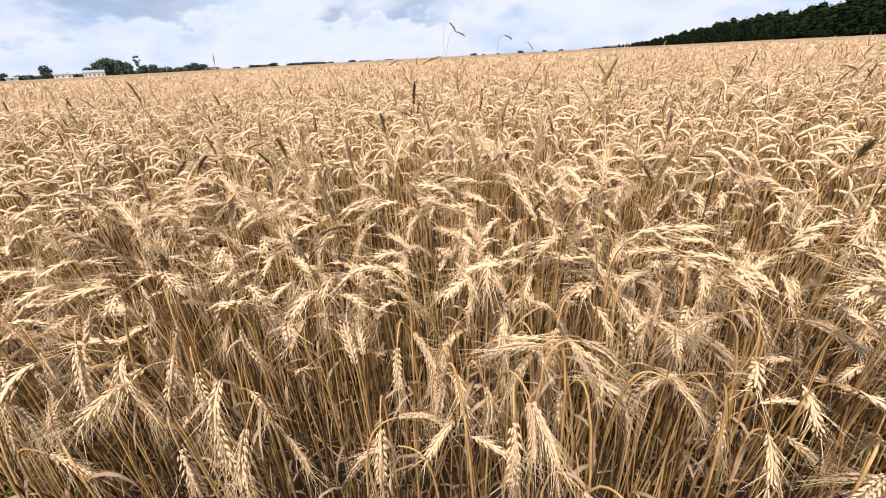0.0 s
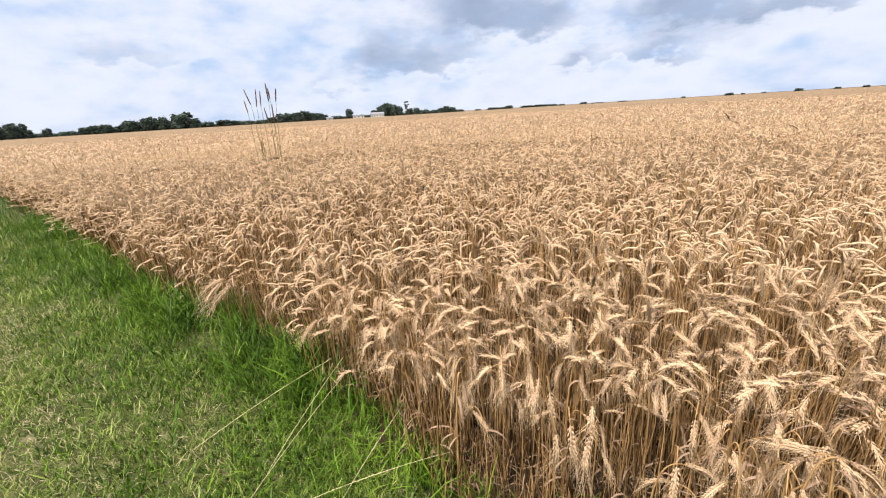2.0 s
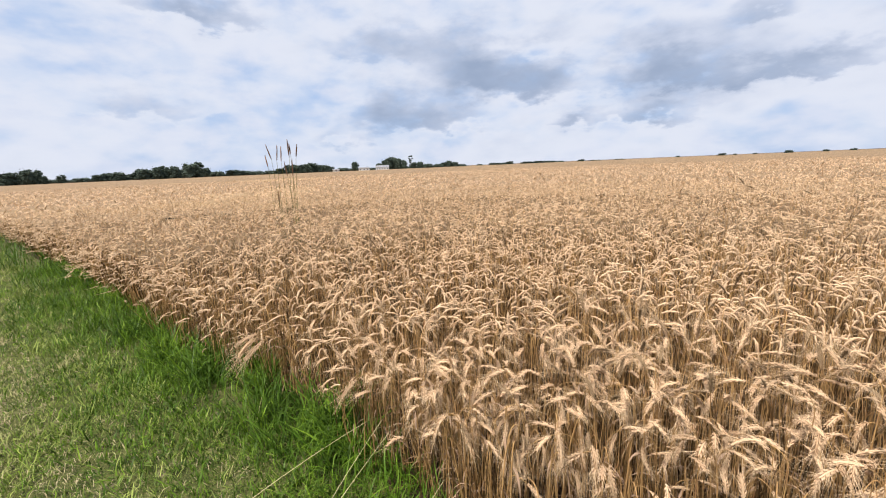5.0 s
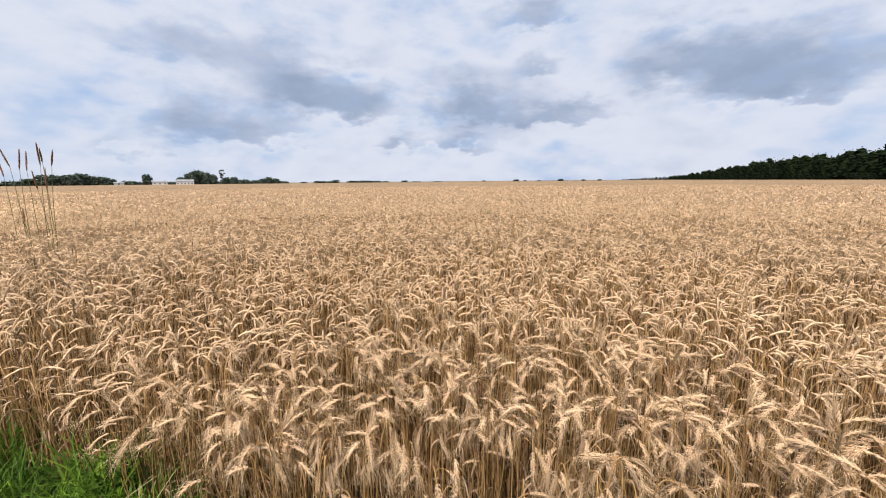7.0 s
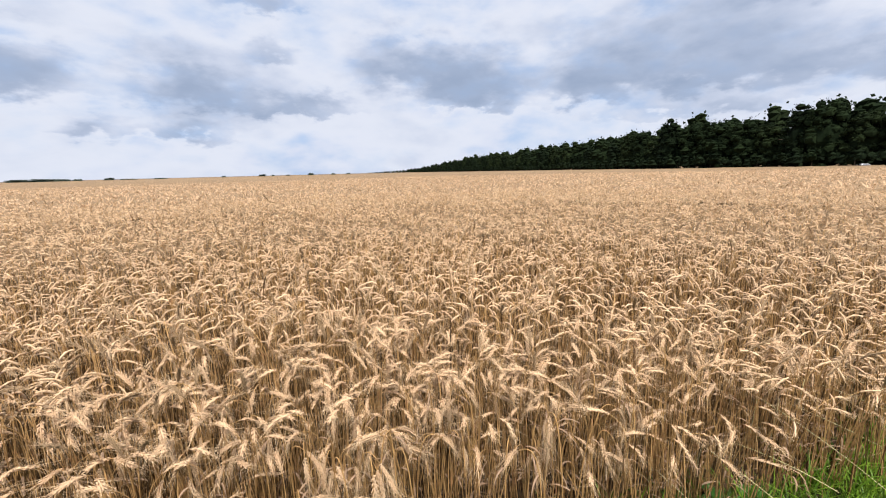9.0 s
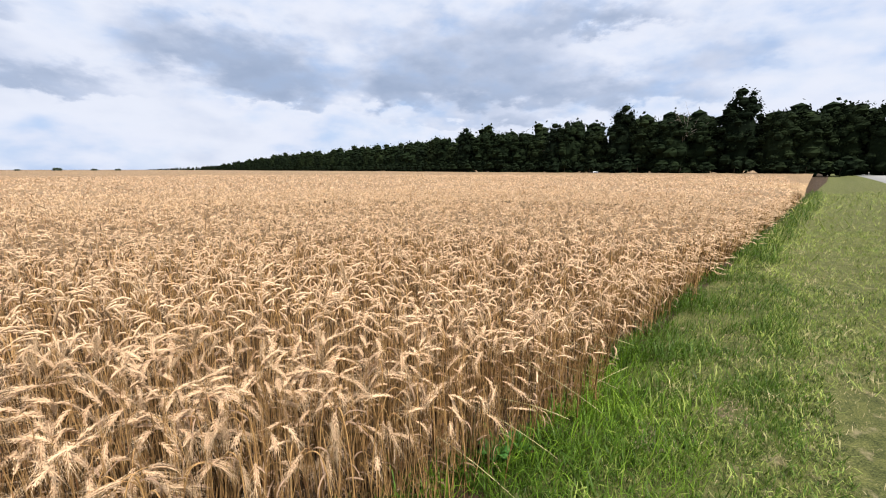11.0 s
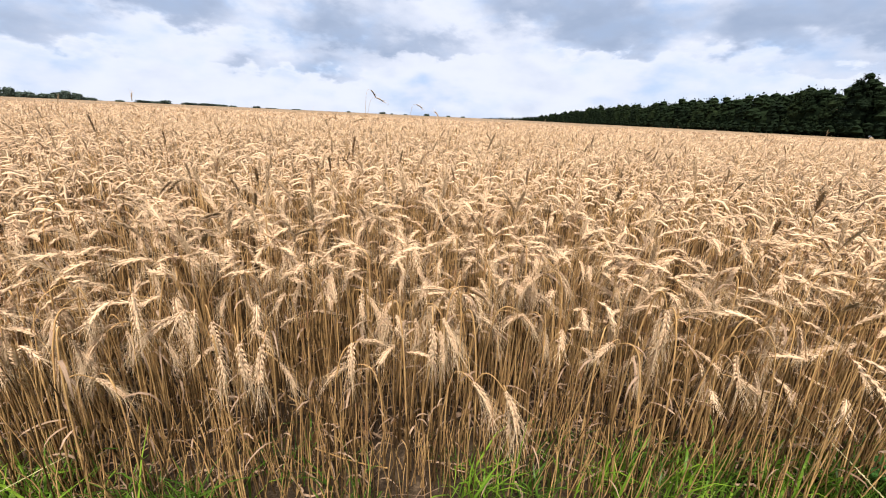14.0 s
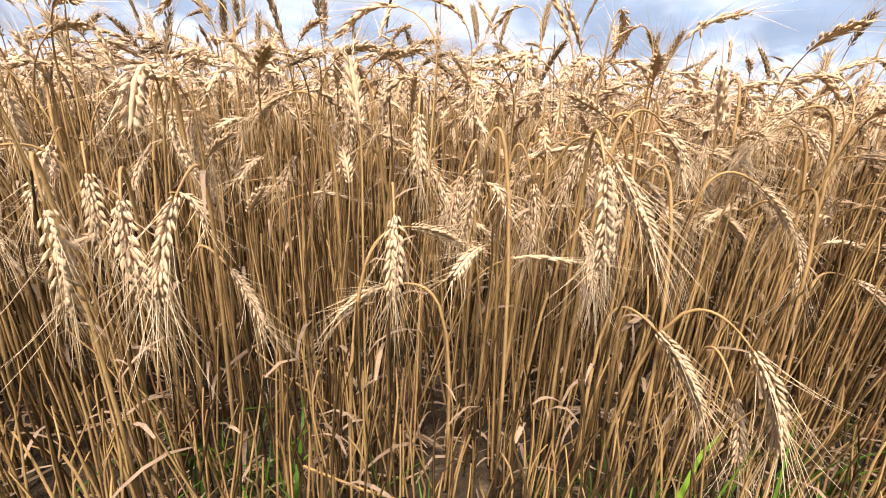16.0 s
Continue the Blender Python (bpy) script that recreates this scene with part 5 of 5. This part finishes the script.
# west
tree_line((
    (-77.9, 1.00, 0.5, 380, 0), (-77.2, 1.22, 0.7, 380, 0), (-76.5, 1.20, 0.6, 382, 0), (-75.8, 1.50, 0.6, 380, 0), (-75.2, 1.42, 0.6, 384, 0), (-74.7, 0.75, 0.4, 380, 0), (-73.4, 0.82, 0.45, 380, 0),
    (-71.8, 0.42, 0.8, 420, 1), (-70.4, 0.72, 0.7, 420, 0), (-69.6, 0.85, 0.7, 424, 0), (-68.8, 0.92, 0.7, 420, 0), (-67.8, 0.66, 0.8, 424, 0), (-66.8, 1.22, 0.7, 420, 0), (-66.0, 1.15, 0.7, 424, 0),
    (-65.2, 1.40, 0.6, 420, 0), (-64.5, 1.52, 0.6, 424, 0), (-63.6, 1.45, 0.6, 420, 0), (-63.0, 1.05, 0.5, 424, 0), (-62.2, 1.72, 0.7, 400, 0), (-61.3, 1.90, 0.8, 404, 0), (-60.4, 1.10, 0.6, 420, 0),
))
tree_line((
    (-59.4, 0.60, 1.0, 420, 1), (-57.4, 0.70, 1.0, 420, 0), (-56.2, 0.55, 0.8, 424, 0), (-55.0, 0.45, 1.1, 420, 1), (-53.2, 0.45, 0.9, 420, 1), (-52.0, 0.68, 0.7, 414, 0), (-51.0, 1.10, 0.7, 410, 0),
    (-50.1, 1.12, 0.7, 414, 0), (-49.2, 1.10, 0.6, 410, 0), (-48.5, 1.28, 0.7, 404, 0), (-47.9, 1.20, 0.6, 408, 0), (-47.2, 0.98, 0.6, 410, 0),
))
# beside the farm
tree_line((
    (-46.4, 0.90, 0.6, 410, 0), (-45.7, 0.62, 0.5, 410, 0), (-44.3, 0.40, 0.8, 420, 1), (-42.55, 1.20, 0.5, 402, 0), (-39.4, 0.85, 0.45, 425, 0), (-38.6, 1.30, 0.45, 425, 0), (-38.0, 1.70, 0.55, 420, 0),
    (-37.3, 1.72, 0.55, 424, 0), (-36.7, 1.45, 0.5, 420, 0), (-36.0, 1.20, 0.5, 420, 0), (-35.0, 1.62, 0.4, 410, 2), (-34.6, 0.80, 0.5, 424, 0), (-33.8, 0.85, 0.5, 420, 0), (-32.7, 0.52, 0.8, 420, 1),
    (-31.2, 0.42, 0.8, 430, 1), (-30.4, 0.62, 0.5, 430, 0), (-29.8, 0.82, 0.5, 430, 0), (-29.0, 0.62, 0.5, 430, 0), (-25.6, 0.12, 0.4, 450, 1), (-23.6, 0.22, 0.8, 450, 0), (-22.4, 0.18, 0.8, 450, 1),
))
# north
tree_line((
    (-21.5, 0.34, 0.6, 450, 0), (-19.2, 0.20, 0.9, 460, 0), (-17.6, 0.22, 1.0, 460, 0), (-16.2, 0.18, 0.8, 460, 1), (-14.8, 0.12, 0.4, 460, 1), (-12.2, 0.18, 0.5, 460, 0),
    (-10.6, 0.04, 0.8, 460, 1), (-7.6, 0.04, 0.6, 460, 1), (-1.2, 0.10, 0.25, 460, 0), (3.2, 0.20, 0.45, 460, 0), (4.4, 0.08, 0.2, 460, 0), (6.2, 0.06, 0.25, 460, 0),
    (9.0, 0.22, 0.4, 460, 0), (11.9, 0.12, 0.3, 460, 0), (13.9, 0.12, 0.3, 460, 0),
))
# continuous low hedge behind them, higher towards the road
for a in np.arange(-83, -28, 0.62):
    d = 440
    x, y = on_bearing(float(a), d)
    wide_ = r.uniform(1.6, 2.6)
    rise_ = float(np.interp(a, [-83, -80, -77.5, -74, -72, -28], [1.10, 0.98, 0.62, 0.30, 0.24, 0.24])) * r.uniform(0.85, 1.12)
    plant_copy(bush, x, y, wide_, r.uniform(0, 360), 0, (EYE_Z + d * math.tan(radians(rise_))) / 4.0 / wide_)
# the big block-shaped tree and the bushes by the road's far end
road_tree = tree(83, 10.0, 8.4, 0.0, 60, 5200, 0.26, SHADE_LEAVES[3], "big dense dark green tree beside the far end of the road", "tree", "", "roadside_tree", 6)
x, y = on_bearing(-84.4, 178)
road_tree.matrix_basis = Matrix.Translation((x, y, 0)) @ Matrix.Diagonal((1.0, 1.0, 1.13, 1))
for a, el, half in ((-83.2, 2.35, 0.75), (-87.0, 1.25, 0.9), (-86.0, 1.30, 0.8), (-82.3, 1.15, 0.8), (-81.2, 1.12, 0.8), (-80.2, 1.00, 0.8), (-88.6, 1.15, 1.1), (-90.2, 1.1, 1.2), (-92, 1.0, 1.4)):
    d = 210
    x, y = on_bearing(a, d)
    size = 2 * d * math.tan(radians(half)) / 8.5 * 1.15
    plant_copy(bush, x, y, size, r.uniform(0, 360), 0, (EYE_Z + d * math.tan(radians(el))) / 4.0 / size)


# ---- farm buildings ----
def box(heap, x0, x1, y0, y1, z0, z1):
    v = [(x, y, z) for x in (x0, x1) for y in (y0, y1) for z in (z0, z1)]
    heap.add(v, [(0, 1, 3), (0, 3, 2), (4, 6, 7), (4, 7, 5), (0, 4, 5), (0, 5, 1), (2, 3, 7), (2, 7, 6), (0, 2, 6), (0, 6, 4), (1, 5, 7), (1, 7, 3)])
    return heap


def farmhouse(name, label, category, a, d, length, depth, eaves, ridge, windows):
    thing = tagged(new(name), label, category)
    x, y = on_bearing(a, d)
    thing.matrix_basis = Matrix.Translation((x, y, 0)) @ pose(0, 0, 0, 0, 0, -a)
    h = 0.5 * length
    walls = box(Heap(), -h, h, 0, depth, 0, eaves)
    for sx in (-h, h):
        walls.add([(sx, 0, eaves), (sx, depth, eaves), (sx, 0.5 * depth, ridge - 0.1)], [(0, 1, 2)])
    part("wall", walls.mesh("wall", WHITEWASH, False), thing)
    roof = Heap()
    for sgn, yy in ((1, -0.4), (-1, depth + 0.4)):
        v = [(-h - 0.4, yy, eaves - 0.1), (h + 0.4, yy, eaves - 0.1), (h + 0.4, 0.5 * depth, ridge), (-h - 0.4, 0.5 * depth, ridge)]
        v += [(p, q, z + 0.15) for p, q, z in v]
        roof.add(v, [(0, 1, 2), (0, 2, 3), (4, 6, 5), (4, 7, 6), (0, 5, 1), (0, 4, 5), (1, 5, 6), (1, 6, 2), (3, 7, 4), (3, 4, 0)])
    top = part("roof", roof.mesh("roof", SLATE, False), thing, "grey slate roof")
    part("chimney", box(Heap(), h * 0.5, h * 0.5 + 0.8, 0.5 * depth - 0.4, 0.5 * depth + 0.4, ridge - 0.5, ridge + 0.5).mesh("chimney", BARK, False), top)
    for k in range(windows):
        cx = -h + length * (k + 0.5) / windows
        frame_ = part("window", box(Heap(), cx - 0.65, cx + 0.65, -0.06, 0.0, 0.8, 1.9).mesh("window", WHITEWASH, False), thing)
        part("pane", box(Heap(), cx - 0.55, cx + 0.55, -0.08, -0.062, 0.9, 1.8).mesh("pane", PANE, False), frame_)
    return thing


farmhouse("farmhouse", "white farmhouse with a grey roof beyond the field", "house", -38.95, 392, 12, 7, 3.0, 4.4, 5)
farmhouse("barn", "long low white barn beyond the field", "barn", -41.4, 396, 10, 7, 2.7, 3.3, 3)
farmhouse("shed", "small pale shed beside the far hedge", "shed", -45.1, 398, 6, 5, 2.0, 2.6, 1)


# ---- parked cars ----
def loft(sections):
    """Skin over cross-sections of the same number of points, closed at both ends."""
    s = np.array(sections, float)
    a, b = s.shape[:2]
    t = []
    for i in range(a - 1):
        for k in range(b):
            p, q = i * b + k, i * b + (k + 1) % b
            t += [(p, q, q + b), (p, q + b, p + b)]
    for base, flip in ((0, 1), ((a - 1) * b, 0)):
        for k in range(1, b - 1):
            t.append((base, base + k + 1, base + k) if flip else (base, base + k, base + k + 1))
    return s.reshape(-1, 3), np.array(t)


def car(name, label, mat, length, width, height, style, rack=False):
    """A car that faces +x, on the ground at its middle. style: sedan, suv."""
    thing = tagged(new(name), label, "car", "cars parked along the verge")
    L, W = 0.5 * length, 0.5 * width
    suv = style == "suv"
    belt = 0.60 * height if not suv else 0.58 * height
    bonnet = 0.50 * height if not suv else 0.56 * height
    low = 0.16 if not suv else 0.24
    stations = [  # along, half width, bottom, top
        (-1.00, 0.80, low + 0.16, belt * 0.78), (-0.965, 0.92, low + 0.04, belt * 0.94), (-0.88, 0.97, low, belt * 1.0), (-0.55, 1.0, low, belt), (0.0, 1.0, low, belt), (0.34, 1.0, low, belt * 0.985),
        (0.44, 1.0, low, bonnet + 0.03), (0.70, 0.985, low, bonnet * 0.985), (0.88, 0.94, low, bonnet * 0.93), (0.96, 0.86, low + 0.03, bonnet * 0.85), (1.0, 0.74, low + 0.12, bonnet * 0.66)]
    sections = []
    for u, w, z0, z1 in stations:
        w, m = w * W, 0.5 * (z0 + z1)
        half = [(0.80 * w, z0), (0.95 * w, z0 + 0.06), (1.0 * w, m), (0.985 * w, z1 - 0.10), (0.90 * w, z1 - 0.02), (0.55 * w, z1 + 0.012)]
        ring = [(u * L, yy, zz) for yy, zz in half] + [(u * L, -yy, zz) for yy, zz in reversed(half)]
        sections.append(ring)
    body = part("body", mesh_from("body", *loft(sections), [mat]), thing)
    # cabin: roof and pillars, with the glass set into it
    top = height
    back0, back1, front1, front0 = (-0.86, -0.50, 0.10, 0.42) if not suv else (-0.95, -0.86, 0.12, 0.40)
    rows = [(back0, 0.86, belt - 0.03), (0.6 * back1 + 0.4 * back0, 0.80, belt + 0.62 * (top - belt)), (back1, 0.74, top - 0.045), (0.5 * (back1 + front1), 0.75, top), (front1, 0.73, top - 0.03),
            (0.45 * front1 + 0.55 * front0, 0.79, belt + 0.50 * (top - belt)), (front0, 0.86, belt - 0.05)]
    sections = []
    for u, w, z in rows:
        w0 = 0.90 * W
        ring = [(u * L, w0, belt - 0.06), (u * L, 0.5 * (w0 + w * W), belt + 0.5 * (z - belt)), (u * L, w * W, z - 0.03), (u * L, w * W * 0.8, z)]
        sections.append(ring + [(p, -q, s) for p, q, s in reversed(ring)])
    cabin = part("cabin", mesh_from("cabin", *loft(sections), [mat]), thing)

    def slab(nm, corners, push, m, parent, lab=""):
        """A thin panel of glass or trim just proud of the surface under it."""
        c = np.array(corners, float)
        nrm = unit(np.cross(c[1] - c[0], c[2] - c[0]))
        v = np.concatenate([c + nrm * push, c - nrm * 0.02])
        k = len(c)
        t = [(0, i, i + 1) for i in range(1, k - 1)] + [(k, k + i + 1, k + i) for i in range(1, k - 1)]
        for i in range(k):
            j = (i + 1) % k
            t += [(i, k + i, k + j), (i, k + j, j)]
        return part(nm, mesh_from(nm, v, t, [m, TRIM if m in (GLASS_DARK, REFLECTION_GLASS) else m], [0] * (2 * k - 4) + [1] * (2 * k), False), parent, lab)

    zt, zb = top - 0.075, belt + 0.02
    for sgn in (1, -1):
        w_low, w_top = 0.895 * W + 0.006, 0.755 * W + 0.006
        edges = [(back0 + 0.16, back1 + 0.03), (-0.22, -0.22), (front0 - 0.12, front1 + 0.01)] if not suv else [(back0 + 0.10, back1 + 0.05), (-0.42, -0.42), (-0.10, -0.10), (front0 - 0.10, front1)]
        for (b0, t0), (b1, t1) in zip(edges[:-1], edges[1:]):
            quad = [((b0 + 0.012) * L, sgn * w_low, zb), ((b1 - 0.012) * L, sgn * w_low, zb), ((t1 - 0.012) * L, sgn * w_top, zt), ((t0 + 0.012) * L, sgn * w_top, zt)]
            slab("side_window", quad if sgn < 0 else quad[::-1], 0.006, GLASS_DARK, cabin)
        # mirror
        mir = Heap()
        mir.add(*blob(np.random.default_rng(2), np.array([(front0 - 0.10) * L, sgn * (W + 0.08), belt + 0.05]), np.array([0.055, 0.11, 0.075]), 0.03))
        part("mirror", mir.mesh("mirror", TRIM), thing)
        # lamps, door seams, handles
        lamp = [(0.905 * L, sgn * 0.93 * W, bonnet * 0.80), (0.985 * L, sgn * 0.60 * W, bonnet * 0.74), (0.975 * L, sgn * 0.60 * W, bonnet * 0.86), (0.905 * L, sgn * 0.90 * W, bonnet * 0.91)]
        slab("headlight", lamp if sgn > 0 else lamp[::-1], 0.02, LAMP_GLASS, body, "clear glass headlight")
        for u in (-0.52, -0.05):
            part("door_handle", box(Heap(), u * L, u * L + 0.16, *(sorted((sgn * (W + 0.004), sgn * (W + 0.03)))), belt - 0.20, belt - 0.17).mesh("door_handle", TRIM, False), body)
        for u in (-0.62, -0.18, 0.36):
            part("door_seam", box(Heap(), u * L - 0.006, u * L + 0.006, *(sorted((sgn * (W - 0.02), sgn * (W + 0.003)))), low + 0.14, belt - 0.07).mesh("door_seam", TRIM, False), body)
    ww = 0.83 * W
    slab("windscreen", [((front0 - 0.02) * L, ww, belt), ((front0 - 0.02) * L, -ww, belt), ((front1 + 0.035) * L, -0.68 * W, top - 0.07), ((front1 + 0.035) * L, 0.68 * W, top - 0.07)][::-1], 0.02, REFLECTION_GLASS, cabin, "windscreen with the sky's reflection painted pale, black seal")
    slab("rear_window", [((back0 + 0.03) * L, -ww, belt + 0.03), ((back0 + 0.03) * L, ww, belt + 0.03), ((back1 - 0.02) * L, 0.60 * W, top - 0.08), ((back1 - 0.02) * L, -0.60 * W, top - 0.08)][::-1], 0.03, GLASS_DARK, cabin)
    part("grille", box(Heap(), 0.955 * L, 1.002 * L, -0.42 * W, 0.42 * W, bonnet * 0.52, bonnet * 0.72).mesh("grille", TRIM, False), body, "black grille")
    part("bumper", box(Heap(), 0.93 * L, 1.01 * L, -0.70 * W, 0.70 * W, low + 0.06, low + 0.16).mesh("bumper", TRIM, False), body)
    part("number_plate", box(Heap(), 1.004 * L, 1.016 * L, -0.26, 0.26, low + 0.20, low + 0.31).mesh("number_plate", WHITEWASH, False), body, "plain white plate")
    # wheels with arches
    rad = 0.33 if not suv else 0.37
    for u in (-0.60, 0.62):
        for sgn in (1, -1):
            c = np.array([u * L, sgn * (W - 0.125), rad])
            line = [c + np.array([0, yy, 0]) for yy in (-0.11, -0.09, 0.09, 0.11)]
            v, t = tube(line, [rad * 0.92, rad, rad, rad * 0.92], 24)
            wheel = part("wheel", mesh_from("wheel", v, t, [TYRE]), thing)
            face = c + np.array([0, sgn * 0.112, 0])
            hub = Heap()
            v, t = tube([face, face + np.array([0, sgn * 0.012, 0])], [rad * 0.62, rad * 0.58], 20)
            hub.add(v, t)
            for q in range(5):
                a = 2 * math.pi * q / 5
                e = face + rad * 0.62 * np.array([math.cos(a), 0, math.sin(a)])
                hub.add(*tube([face + np.array([0, sgn * 0.02, 0]), e + np.array([0, sgn * 0.016, 0])], [0.035, 0.025], 5))
            part("rim", hub.mesh("rim", RIM), wheel, "silver alloy rim")
            arch = [c + (rad + 0.05) * np.array([math.cos(a), 0, math.sin(a)]) + np.array([0, sgn * 0.09, 0]) for a in np.linspace(0.05, math.pi - 0.05, 13)]
            part("wheel_arch", mesh_from("wheel_arch", *tube(arch, [0.024] * 13, 5), [TRIM]), body)
    if rack:
        for sgn in (1, -1):
            rail = [np.array([u * L, sgn * 0.66 * W, top + z]) for u, z in ((-0.80, -0.02), (-0.76, 0.07), (-0.3, 0.09), (0.06, 0.07), (0.10, -0.03))]
            part("roof_rail", mesh_from("roof_rail", *tube(rail, [0.018] * 5, 6), [TRIM]), cabin)
        for u in (-0.6, -0.1):
            bar = [np.array([u * L, yy * W, top + 0.085]) for yy in (-0.68, 0, 0.68)]
            part("roof_bar", mesh_from("roof_bar", *tube(bar, [0.02] * 3, 6), [TRIM]), cabin)
    return thing


DARK_PAINT, GREY_PAINT, WHITE_PAINT, BLACK_PAINT = paint("dark_green_paint", (0.030, 0.036, 0.034)), paint("graphite_paint", (0.055, 0.058, 0.062)), paint("white_paint", (0.80, 0.82, 0.84)), paint("black_paint", (0.022, 0.024, 0.026))


def park(ob, x, off=0.0):
    y = float(edge(x)) - 2.70 - off
    slope = math.degrees(math.atan2(float(edge(x + 3) - edge(x - 3)), 6.0))
    m = pose(x, y, float(land(x, y - 0.9)), 0, 0, slope)
    ob.matrix_basis = m @ Matrix.Translation((0, -0.9, 0))


park(car("dark_hatchback", "dark green car parked half on the grass verge", DARK_PAINT, 4.5, 1.80, 1.36, "suv"), -6.6, 0.02)
park(car("grey_sedan", "dark grey sedan parked half on the verge", GREY_PAINT, 4.35, 1.78, 1.20, "sedan"), -12.2, 0.10)
park(car("white_sedan", "white sedan parked half on the verge", WHITE_PAINT, 4.6, 1.80, 1.40, "sedan"), -18.0, 0.27)
park(car("black_suv", "black four-wheel-drive car with a roof rack, parked on the verge", BLACK_PAINT, 4.8, 1.85, 1.70, "suv", True), -24.0, 0.50)
far_car = car("dark_car", "small dark grey car far off on the road", BLACK_PAINT, 4.4, 1.78, 1.45, "sedan")
far_car.matrix_basis = pose(-150, float(edge(-150)) - 6.0, float(land(-150, edge(-150) - 6.0)) + 0.05, 0, 0, -7.8)
tagged(far_car, group="cars on the road")
shed_car = car("white_van", "small white vehicle standing before the wood", WHITE_PAINT, 2.8, 1.3, 0.86, "suv")
shed_car.matrix_basis = pose(100.0, 31.8, 0.0, 0, 0, 36)
tagged(shed_car, group="vehicles by the wood")
